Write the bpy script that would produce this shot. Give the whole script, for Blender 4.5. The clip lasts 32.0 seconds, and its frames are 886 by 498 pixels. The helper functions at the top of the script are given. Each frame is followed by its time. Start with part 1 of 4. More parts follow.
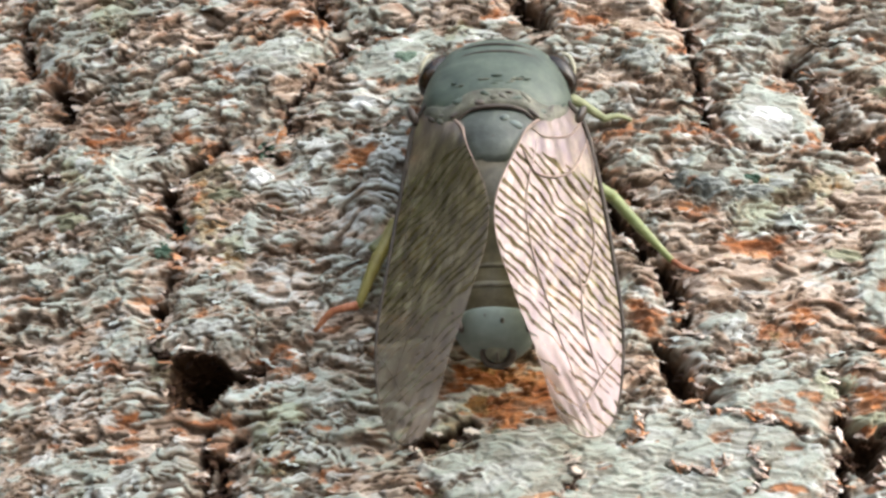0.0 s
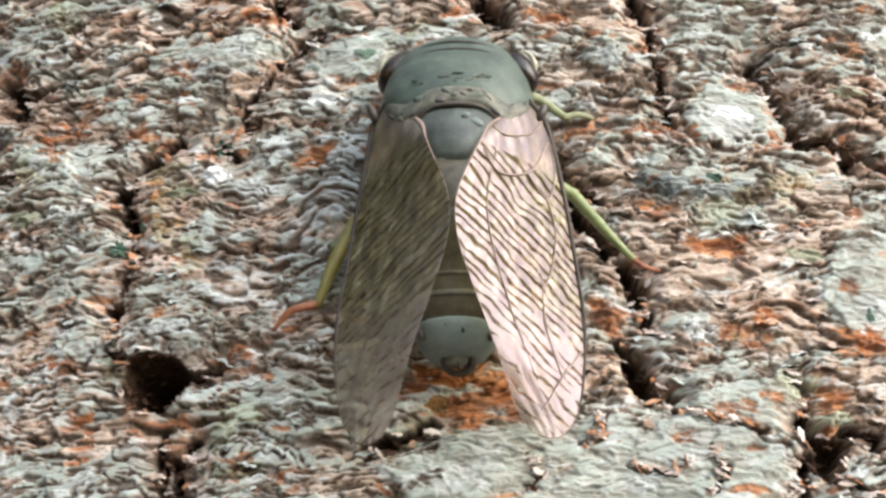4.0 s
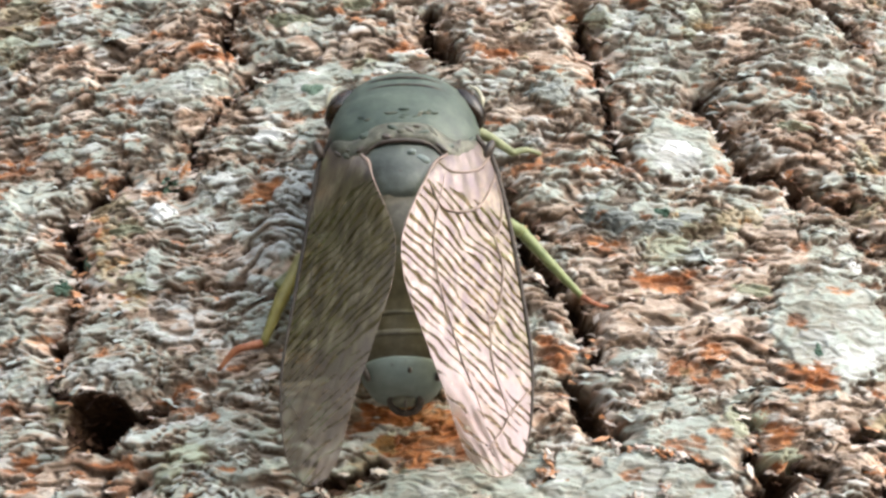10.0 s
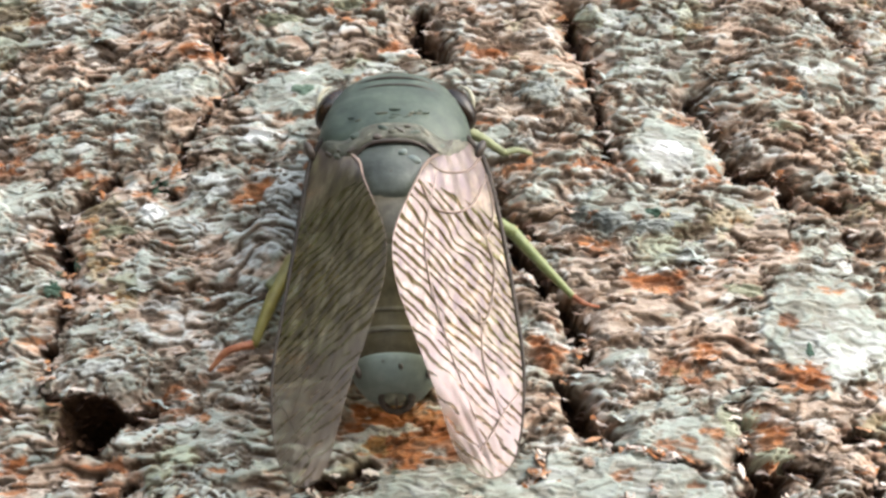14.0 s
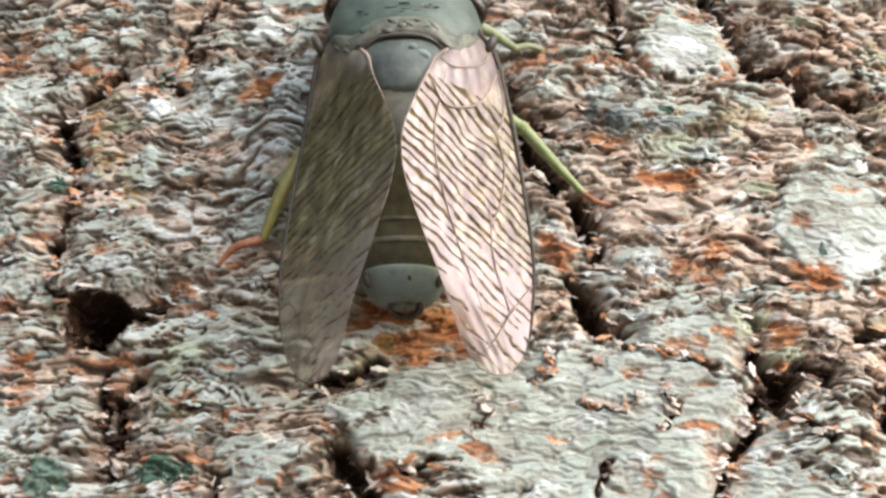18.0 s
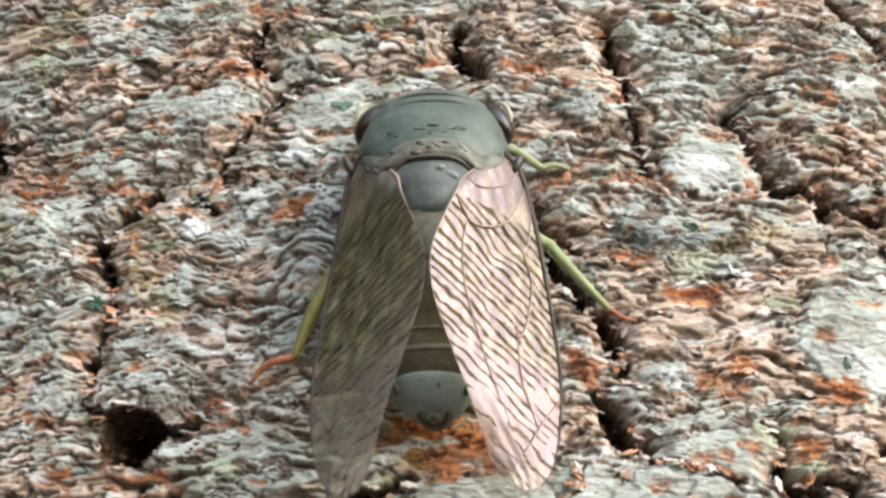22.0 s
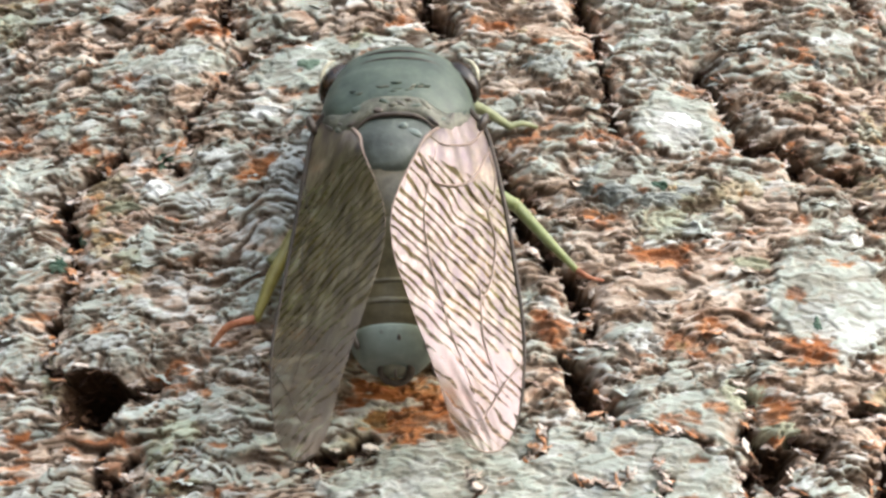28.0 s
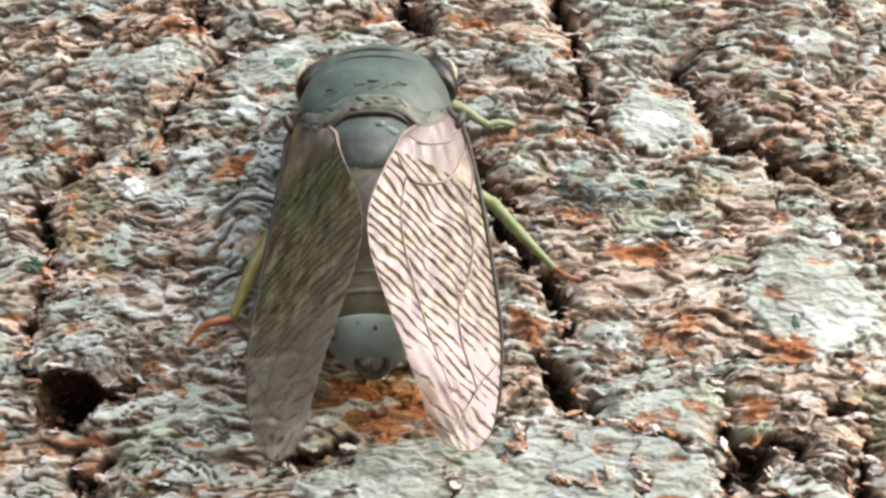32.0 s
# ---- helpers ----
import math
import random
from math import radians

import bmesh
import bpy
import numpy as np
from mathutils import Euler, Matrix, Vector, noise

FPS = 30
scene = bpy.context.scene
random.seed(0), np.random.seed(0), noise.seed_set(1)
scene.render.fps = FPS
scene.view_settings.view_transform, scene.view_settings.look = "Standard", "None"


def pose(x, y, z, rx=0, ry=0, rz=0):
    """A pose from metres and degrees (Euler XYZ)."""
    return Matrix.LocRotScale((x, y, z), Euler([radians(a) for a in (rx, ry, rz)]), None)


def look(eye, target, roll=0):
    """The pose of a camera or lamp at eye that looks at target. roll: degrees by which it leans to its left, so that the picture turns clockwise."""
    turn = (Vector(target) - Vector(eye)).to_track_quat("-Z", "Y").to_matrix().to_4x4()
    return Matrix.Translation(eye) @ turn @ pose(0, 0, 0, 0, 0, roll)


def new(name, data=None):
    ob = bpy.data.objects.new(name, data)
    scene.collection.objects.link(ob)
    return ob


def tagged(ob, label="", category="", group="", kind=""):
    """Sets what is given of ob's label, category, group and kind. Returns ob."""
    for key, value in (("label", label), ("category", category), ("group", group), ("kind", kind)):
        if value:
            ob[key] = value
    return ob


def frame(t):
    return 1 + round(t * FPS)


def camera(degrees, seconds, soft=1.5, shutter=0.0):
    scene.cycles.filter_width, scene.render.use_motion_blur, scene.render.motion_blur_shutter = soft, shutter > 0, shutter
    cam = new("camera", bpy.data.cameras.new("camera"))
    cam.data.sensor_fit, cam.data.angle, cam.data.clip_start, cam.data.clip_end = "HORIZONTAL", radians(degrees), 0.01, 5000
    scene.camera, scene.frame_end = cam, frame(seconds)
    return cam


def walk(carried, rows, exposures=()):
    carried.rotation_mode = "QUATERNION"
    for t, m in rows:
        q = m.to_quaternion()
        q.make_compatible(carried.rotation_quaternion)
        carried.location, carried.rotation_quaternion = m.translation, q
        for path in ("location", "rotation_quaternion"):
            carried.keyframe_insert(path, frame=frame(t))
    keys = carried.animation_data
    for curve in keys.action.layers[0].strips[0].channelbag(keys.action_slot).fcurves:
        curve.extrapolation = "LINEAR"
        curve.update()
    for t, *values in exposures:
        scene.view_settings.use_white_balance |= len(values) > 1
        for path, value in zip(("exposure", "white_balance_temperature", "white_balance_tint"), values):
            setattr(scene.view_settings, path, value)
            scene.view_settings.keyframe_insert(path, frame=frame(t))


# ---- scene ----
cam = camera(30.00, 32.0, soft=2.95)
PATH = [
    (0.0, look((-0.00202, -0.14946, -0.09674), (-0.01008, -0.00679, -0.00465), 1.488)),
    (0.5, look((-0.00198, -0.14926, -0.09652), (-0.00980, -0.00652, -0.00453), 1.431)),
    (1.0, look((-0.00168, -0.14811, -0.09602), (-0.00619, -0.00520, -0.00406), 0.720)),
    (1.5, look((-0.00209, -0.14794, -0.09601), (-0.00673, -0.00452, -0.00487), 0.834)),
    (2.0, look((-0.00208, -0.14781, -0.09603), (-0.00661, -0.00437, -0.00490), 0.830)),
    (2.5, look((-0.00227, -0.14782, -0.09611), (-0.00658, -0.00488, -0.00418), 0.749)),
    (3.0, look((-0.00234, -0.14756, -0.09622), (-0.00654, -0.00398, -0.00530), 0.747)),
    (3.5, look((-0.00259, -0.14775, -0.09644), (-0.00649, -0.00532, -0.00371), 0.698)),
    (5.5, look((-0.00174, -0.14727, -0.09581), (-0.00452, -0.00439, -0.00374), 0.374)),
    (6.0, look((-0.00149, -0.14752, -0.09558), (-0.00417, -0.00489, -0.00312), 0.335)),
    (6.5, look((-0.00183, -0.14734, -0.09553), (-0.00410, -0.00447, -0.00343), 0.189)),
    (7.0, look((-0.00187, -0.14720, -0.09559), (-0.00388, -0.00420, -0.00368), 0.116)),
    (7.5, look((-0.00162, -0.14656, -0.09509), (-0.00248, -0.00290, -0.00420), -0.114)),
    (8.0, look((-0.00162, -0.14665, -0.09534), (-0.00213, -0.00374, -0.00327), -0.246)),
    (8.5, look((-0.00123, -0.14690, -0.09498), (-0.00206, -0.00352, -0.00364), -0.170)),
    (9.0, look((-0.00143, -0.14659, -0.09504), (-0.00104, -0.00388, -0.00266), -0.432)),
    (9.5, look((-0.00104, -0.14719, -0.09490), (-0.00047, -0.00573, -0.00062), -0.542)),
    (10.0, look((-0.00100, -0.14746, -0.09479), (-0.00060, -0.00635, 0.00001), -0.577)),
    (10.5, look((-0.00074, -0.14741, -0.09451), (-0.00053, -0.00546, -0.00097), -0.513)),
    (11.0, look((-0.00086, -0.14737, -0.09472), (-0.00027, -0.00605, -0.00023), -0.627)),
    (11.5, look((-0.00122, -0.14725, -0.09473), (-0.00005, -0.00605, -0.00006), -0.756)),
    (12.0, look((-0.00056, -0.14731, -0.09442), (0.00058, -0.00602, 0.00010), -0.829)),
    (12.5, look((-0.00070, -0.14695, -0.09432), (0.00054, -0.00479, -0.00110), -0.817)),
    (13.0, look((-0.00061, -0.14754, -0.09436), (0.00031, -0.00601, -0.00018), -0.805)),
    (13.5, look((-0.00085, -0.14753, -0.09447), (0.00054, -0.00647, 0.00039), -0.891)),
    (15.5, look((-0.00132, -0.14598, -0.09471), (-0.00070, -0.00191, -0.00447), -0.557)),
    (16.0, look((-0.00144, -0.14560, -0.09528), (-0.00381, 0.00056, -0.00850), 0.170)),
    (16.5, look((-0.00112, -0.14437, -0.09456), (-0.00029, 0.00305, -0.00990), -0.409)),
    (17.0, look((-0.00106, -0.14455, -0.09481), (-0.00075, 0.00222, -0.00903), -0.307)),
    (17.5, look((-0.00092, -0.14521, -0.09473), (-0.00202, 0.00110, -0.00818), -0.111)),
    (18.0, look((-0.00093, -0.14524, -0.09461), (-0.00074, 0.00096, -0.00786), -0.373)),
    (18.5, look((-0.00112, -0.14598, -0.09503), (-0.00253, -0.00058, -0.00696), -0.133)),
    (19.0, look((-0.00131, -0.14628, -0.09524), (-0.00359, -0.00106, -0.00687), 0.063)),
    (19.5, look((-0.00127, -0.14698, -0.09532), (-0.00250, -0.00409, -0.00323), -0.241)),
    (20.0, look((-0.00108, -0.14830, -0.09557), (-0.00401, -0.00718, -0.00082), 0.016)),
    (20.5, look((-0.00144, -0.14698, -0.09510), (-0.00408, -0.00215, -0.00612), 0.089)),
    (21.0, look((-0.00136, -0.14755, -0.09517), (-0.00379, -0.00438, -0.00354), 0.018)),
    (21.5, look((-0.00096, -0.14824, -0.09545), (-0.00381, -0.00746, -0.00019), 0.086)),
    (22.0, look((-0.00061, -0.14846, -0.09561), (-0.00354, -0.00830, 0.00054), 0.026)),
    (22.5, look((-0.00017, -0.14848, -0.09624), (-0.00520, -0.00830, -0.00021), 0.505)),
    (23.0, look((0.00034, -0.14722, -0.09677), (-0.00396, -0.00649, -0.00150), 0.348)),
    (23.5, look((0.00125, -0.14644, -0.09696), (-0.00344, -0.00502, -0.00274), 0.442)),
    (24.0, look((0.00240, -0.14612, -0.09711), (-0.00306, -0.00480, -0.00278), 0.584)),
    (24.5, look((0.00244, -0.14576, -0.09655), (-0.00200, -0.00349, -0.00361), 0.349)),
    (25.0, look((0.00251, -0.14540, -0.09646), (-0.00198, -0.00250, -0.00449), 0.404)),
    (25.5, look((0.00244, -0.14526, -0.09651), (-0.00121, -0.00269, -0.00399), 0.208)),
    (27.5, look((0.00377, -0.14500, -0.09441), (0.00056, -0.00086, -0.00433), -0.094)),
    (28.0, look((0.00411, -0.14593, -0.09468), (0.00008, -0.00382, -0.00148), 0.074)),
    (28.5, look((0.00429, -0.14579, -0.09423), (0.00077, -0.00303, -0.00199), -0.078)),
    (29.0, look((0.00434, -0.14567, -0.09438), (0.00112, -0.00287, -0.00220), -0.182)),
    (29.5, look((0.00430, -0.14562, -0.09435), (0.00175, -0.00300, -0.00187), -0.383)),
    (30.0, look((0.00437, -0.14584, -0.09455), (0.00147, -0.00426, -0.00050), -0.263)),
    (30.5, look((0.00426, -0.14528, -0.09463), (0.00234, -0.00313, -0.00141), -0.422)),
    (31.0, look((0.00419, -0.14492, -0.09485), (0.00257, -0.00293, -0.00137), -0.466)),
    (31.5, look((0.00419, -0.14478, -0.09463), (0.00272, -0.00263, -0.00142), -0.559)),
    (32.0, look((0.00439, -0.14512, -0.09468), (0.00239, -0.00312, -0.00123), -0.461)),
]
walk(cam, PATH)

# ---- world, sun, exposure ----
world = bpy.data.worlds.new("sky")
scene.world = world
world.use_nodes = True
wn = world.node_tree
sky = wn.nodes.new("ShaderNodeTexSky")
sky.sky_type, sky.sun_disc = "NISHITA", False
sky.sun_elevation, sky.sun_rotation = radians(29), radians(122)
sky.air_density, sky.dust_density, sky.ozone_density = 1.0, 2.1, 1.0
hazy = wn.nodes.new("ShaderNodeHueSaturation")
hazy.inputs["Saturation"].default_value = 0.6
wn.links.new(sky.outputs["Color"], hazy.inputs["Color"])
wn.links.new(hazy.outputs["Color"], wn.nodes["Background"].inputs["Color"])
wn.nodes["Background"].inputs["Strength"].default_value = 0.18

sun_data = bpy.data.lights.new("sun", "SUN")
sun_data.energy, sun_data.angle, sun_data.color = 0.50, radians(72), (0.88, 0.95, 1.0)
sun = new("sun", sun_data)
sun.matrix_world = look((0.42, -0.775, 0.48), (0, 0, 0))
scene.view_settings.exposure = 1.36


# ---- materials ----
def material(name):
    m = bpy.data.materials.new(name)
    m.use_nodes = True
    nt = m.node_tree
    return m, nt, nt.nodes["Principled BSDF"]


def node(nt, kind, **values):
    n = nt.nodes.new(kind)
    for key, value in values.items():
        n.inputs[key].default_value = value
    return n


def noise_node(nt, coord, scale, detail=5.0, rough=0.6, stretch=None):
    n = node(nt, "ShaderNodeTexNoise", Scale=scale, Detail=detail, Roughness=rough)
    if stretch:
        mp = node(nt, "ShaderNodeMapping", Scale=stretch)
        nt.links.new(coord, mp.inputs["Vector"])
        coord = mp.outputs["Vector"]
    nt.links.new(coord, n.inputs["Vector"])
    return n.outputs["Fac"]


def ramp(nt, fac, stops):
    n = nt.nodes.new("ShaderNodeValToRGB")
    el = n.color_ramp.elements
    while len(el) < len(stops):
        el.new(0.5)
    for e, (at, col) in zip(el, stops):
        e.position, e.color = at, (*col, 1)
    nt.links.new(fac, n.inputs["Fac"])
    return n.outputs["Color"]


def mix(nt, fac, a, b):
    n = nt.nodes.new("ShaderNodeMix")
    n.data_type = "RGBA"
    for sock, v in ((n.inputs["Factor"], fac), (n.inputs["A"], a), (n.inputs["B"], b)):
        if isinstance(v, (tuple, float, int)):
            sock.default_value = (*v, 1) if isinstance(v, tuple) else v
        else:
            nt.links.new(v, sock)
    return n.outputs["Result"]


def bump(nt, bsdf, height, strength, distance):
    b = node(nt, "ShaderNodeBump", Strength=strength, Distance=distance)
    nt.links.new(height, b.inputs["Height"])
    nt.links.new(b.outputs["Normal"], bsdf.inputs["Normal"])


def maths(nt, op, a, b=0.5):
    n = nt.nodes.new("ShaderNodeMath")
    n.operation = op
    for i, v in enumerate((a, b)):
        if isinstance(v, (float, int)):
            n.inputs[i].default_value = v
        else:
            nt.links.new(v, n.inputs[i])
    return n.outputs[0]


def position(nt):
    return nt.nodes.new("ShaderNodeTexCoord").outputs["Object"]


def bark_material():
    m, nt, bsdf = material("bark")
    pos = position(nt)
    streak = noise_node(nt, pos, 380, 4, 0.55, (0.6, 1.1, 1.4))
    broad = noise_node(nt, pos, 70, 4, 0.6)
    fine = noise_node(nt, pos, 1500, 4, 0.7)
    raw = ramp(nt, streak, [(0.30, (0.205, 0.138, 0.092)), (0.42, (0.380, 0.288, 0.222)), (0.52, (0.480, 0.388, 0.318)),
                            (0.62, (0.545, 0.458, 0.386)), (0.75, (0.610, 0.552, 0.484))])
    grey = ramp(nt, maths(nt, "ADD", maths(nt, "MULTIPLY", streak, 0.6), maths(nt, "MULTIPLY", noise_node(nt, pos, 160, 4, 0.6), 0.4)), [(0.28, (0.220, 0.246, 0.216)), (0.42, (0.326, 0.362, 0.322)), (0.55, (0.374, 0.410, 0.368)), (0.72, (0.404, 0.438, 0.398))])
    rust = ramp(nt, streak, [(0.30, (0.16, 0.05, 0.020)), (0.48, (0.34, 0.122, 0.044)), (0.62, (0.48, 0.210, 0.088)), (0.75, (0.58, 0.37, 0.24))])
    tone = nt.nodes.new("ShaderNodeAttribute")
    tone.attribute_name = "tone"
    sep = nt.nodes.new("ShaderNodeSeparateColor")
    nt.links.new(tone.outputs["Color"], sep.inputs["Color"])
    col = mix(nt, sep.outputs["Red"], raw, grey)
    col = mix(nt, sep.outputs["Green"], col, rust)
    chalk = ramp(nt, fine, [(0.3, (0.45, 0.47, 0.455)), (0.6, (0.56, 0.575, 0.56))])
    col = mix(nt, sep.outputs["Blue"], col, chalk)
    moss = maths(nt, "MULTIPLY", maths(nt, "GREATER_THAN", broad, 0.63), 0.25)
    col = mix(nt, moss, col, (0.30, 0.33, 0.13))
    own = nt.nodes.new("ShaderNodeAttribute")
    own.attribute_name = "tint"
    vary = nt.nodes.new("ShaderNodeHueSaturation")
    nt.links.new(maths(nt, "ADD", maths(nt, "MULTIPLY", own.outputs["Fac"], 0.22), 1.03), vary.inputs["Value"])
    nt.links.new(col, vary.inputs["Color"])
    col = vary.outputs["Color"]
    # dark brown of bare bark in cracks, and of shade painted into gaps
    inner_and_shade = ramp(nt, fine, [(0.3, (0.018, 0.009, 0.005)), (0.7, (0.082, 0.046, 0.024))])
    col = mix(nt, tone.outputs["Alpha"], col, inner_and_shade)
    nt.links.new(col, bsdf.inputs["Base Color"])
    bsdf.inputs["Roughness"].default_value = 0.88
    bsdf.inputs["Specular IOR Level"].default_value = 0.25
    bump(nt, bsdf, maths(nt, "ADD", maths(nt, "MULTIPLY", streak, 2.0), fine), 0.35, 0.0003)
    return m


def flake_material(name, stops):
    m, nt, bsdf = material(name)
    pos = position(nt)
    info = nt.nodes.new("ShaderNodeObjectInfo")
    isl = nt.nodes.new("ShaderNodeNewGeometry")
    n = noise_node(nt, pos, 600, 5, 0.65, (0.6, 0.6, 1.4))
    shift = maths(nt, "MULTIPLY", maths(nt, "ADD", maths(nt, "SUBTRACT", info.outputs["Random"], 0.5),
                                        maths(nt, "SUBTRACT", isl.outputs["Random Per Island"], 0.5)), 0.30)
    col = ramp(nt, maths(nt, "ADD", n, shift), stops)
    nt.links.new(col, bsdf.inputs["Base Color"])
    bsdf.inputs["Roughness"].default_value = 0.85
    bsdf.inputs["Specular IOR Level"].default_value = 0.25
    bump(nt, bsdf, n, 0.6, 0.0003)
    return m


def shell_material(name, dark, mid, light, rough=0.45, scale=900, strength=0.25):
    m, nt, bsdf = material(name)
    pos = position(nt)
    n = noise_node(nt, pos, scale, 5, 0.6)
    b = noise_node(nt, pos, scale / 6, 3, 0.5)
    col = ramp(nt, maths(nt, "ADD", maths(nt, "MULTIPLY", n, 0.6), maths(nt, "MULTIPLY", b, 0.4)),
               [(0.32, dark), (0.5, mid), (0.68, light)])
    nt.links.new(col, bsdf.inputs["Base Color"])
    bsdf.inputs["Roughness"].default_value = rough
    bump(nt, bsdf, n, strength, 0.0002)
    return m


def membrane_material():
    """Clear, corrugated and faintly tinted skin that shines where it mirrors the sky."""
    m, nt, bsdf = material("wing_membrane")
    nt.nodes.remove(bsdf)
    uv = nt.nodes.new("ShaderNodeUVMap").outputs["UV"]  # mm out from the body's line, mm along it
    slanted = node(nt, "ShaderNodeMapping", Rotation=(0, 0, radians(39)))
    nt.links.new(uv, slanted.inputs["Vector"])
    sep = nt.nodes.new("ShaderNodeSeparateXYZ")
    nt.links.new(slanted.outputs["Vector"], sep.inputs["Vector"])
    flat = nt.nodes.new("ShaderNodeSeparateXYZ")
    nt.links.new(uv, flat.inputs["Vector"])
    # short slanting folds between the fine veins; their reflections are painted as stripes
    warp = noise_node(nt, uv, 0.22, 2, 0.5)
    wave = maths(nt, "SINE", maths(nt, "MULTIPLY", maths(nt, "ADD", maths(nt, "MULTIPLY", sep.outputs["Y"], 0.98), maths(nt, "MULTIPLY", warp, 2.4)), 6.2832))
    broken = noise_node(nt, slanted.outputs["Vector"], 1.0, 2, 0.55, (0.42, 0.85, 1.0))
    fold = maths(nt, "ADD", maths(nt, "MULTIPLY", wave, 0.20), maths(nt, "ADD", maths(nt, "MULTIPLY", broken, 0.6), 0.2))
    thin = maths(nt, "MINIMUM", maths(nt, "MAXIMUM", maths(nt, "MULTIPLY", maths(nt, "ADD", flat.outputs["Y"], 11.0), -0.14), 0.0), 0.8)
    blotch = noise_node(nt, uv, 0.8, 4, 0.6)
    fold = maths(nt, "SUBTRACT", fold, maths(nt, "MULTIPLY", thin, 0.10))
    root = maths(nt, "MULTIPLY", maths(nt, "GREATER_THAN", flat.outputs["Y"], 3.6), 0.4)
    stripe = ramp(nt, maths(nt, "SUBTRACT", fold, root), [(0.55, (0, 0, 0)), (0.62, (1, 1, 1))])
    clear = nt.nodes.new("ShaderNodeBsdfTransparent")
    weak = maths(nt, "MULTIPLY", stripe, 0.4)
    streaky = noise_node(nt, uv, 1.0, 5, 0.65, (1.0, 0.30, 1.0))
    patchy = ramp(nt, streaky, [(0.36, (0.14, 0.125, 0.05)), (0.50, (0.48, 0.45, 0.21)), (0.64, (0.98, 0.93, 0.70))])
    green = ramp(nt, noise_node(nt, uv, 0.45, 3, 0.5, (1.0, 0.35, 1.0)), [(0.54, (0, 0, 0)), (0.66, (0.35, 0.35, 0.35))])
    patchy = mix(nt, green, patchy, (0.45, 0.52, 0.16))
    patchy = mix(nt, thin, patchy, (0.95, 0.93, 0.88))
    nt.links.new(mix(nt, weak, patchy, (0.30, 0.26, 0.13)), clear.inputs["Color"])
    gloss = node(nt, "ShaderNodeBsdfGlossy", Roughness=0.40)
    sheen = ramp(nt, blotch, [(0.35, (0.90, 0.75, 0.86)), (0.65, (1.0, 0.85, 0.98))])
    nt.links.new(mix(nt, stripe, sheen, (0.12, 0.075, 0.07)), gloss.inputs["Color"])
    skin = nt.nodes.new("ShaderNodeBsdfDiffuse")
    leather = maths(nt, "MULTIPLY", maths(nt, "SUBTRACT", flat.outputs["Y"], 4.0), 0.14)
    leather = maths(nt, "MINIMUM", maths(nt, "MAXIMUM", leather, 0.0), 1.0)
    nt.links.new(mix(nt, thin, mix(nt, leather, mix(nt, weak, ramp(nt, streaky, [(0.38, (0.12, 0.095, 0.035)), (0.52, (0.34, 0.285, 0.13)), (0.64, (0.72, 0.62, 0.40))]), (0.13, 0.11, 0.05)), (0.24, 0.18, 0.115)), (0.27, 0.222, 0.165)), skin.inputs["Color"])
    relief_bump = node(nt, "ShaderNodeBump", Strength=0.35, Distance=0.0003)
    nt.links.new(maths(nt, "SUBTRACT", blotch, maths(nt, "MULTIPLY", stripe, 0.6)), relief_bump.inputs["Height"])
    nt.links.new(relief_bump.outputs["Normal"], gloss.inputs["Normal"])
    one, two = nt.nodes.new("ShaderNodeMixShader"), nt.nodes.new("ShaderNodeMixShader")
    nt.links.new(maths(nt, "ADD", maths(nt, "MULTIPLY", thin, 0.12), maths(nt, "ADD", maths(nt, "MULTIPLY", leather, 0.18), 0.27)), one.inputs[0])
    nt.links.new(maths(nt, "ADD", maths(nt, "MULTIPLY", leather, 0.03), 0.110), two.inputs[0])
    nt.links.new(clear.outputs[0], one.inputs[1])
    nt.links.new(skin.outputs[0], one.inputs[2])
    nt.links.new(one.outputs[0], two.inputs[1])
    nt.links.new(gloss.outputs[0], two.inputs[2])
    nt.links.new(two.outputs[0], nt.nodes["Material Output"].inputs["Surface"])
    return m


BARK = bark_material()
FLAKE_GREY = flake_material("lichened_bark", [(0.25, (0.22, 0.24, 0.21)), (0.45, (0.432, 0.470, 0.432)), (0.62, (0.46, 0.505, 0.475)), (0.8, (0.51, 0.545, 0.52))])
FLAKE_BROWN = flake_material("flaky_bark", [(0.25, (0.19, 0.11, 0.08)), (0.45, (0.42, 0.32, 0.26)), (0.62, (0.57, 0.475, 0.415)), (0.8, (0.66, 0.60, 0.545))])
FLAKE_RUST = flake_material("rusty_bark", [(0.25, (0.17, 0.055, 0.025)), (0.5, (0.40, 0.17, 0.07)), (0.75, (0.58, 0.33, 0.20))])
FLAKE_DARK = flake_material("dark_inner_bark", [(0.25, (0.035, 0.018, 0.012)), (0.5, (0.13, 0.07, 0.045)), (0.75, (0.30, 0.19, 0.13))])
FLAKE_WHITE = flake_material("white_lichen", [(0.25, (0.55, 0.56, 0.55)), (0.5, (0.70, 0.71, 0.70)), (0.75, (0.78, 0.79, 0.78))])
FLAKE_SLATE = flake_material("slate_grey_lichen", [(0.25, (0.06, 0.065, 0.06)), (0.5, (0.17, 0.185, 0.18)), (0.75, (0.32, 0.34, 0.32))])
FLAKE_OLIVE = flake_material("olive_lichen", [(0.25, (0.10, 0.10, 0.065)), (0.5, (0.22, 0.225, 0.155)), (0.75, (0.40, 0.41, 0.31))])
FLAKE_MOSS = flake_material("dark_green_lichen", [(0.25, (0.02, 0.05, 0.03)), (0.5, (0.06, 0.11, 0.08)), (0.75, (0.16, 0.22, 0.17))])
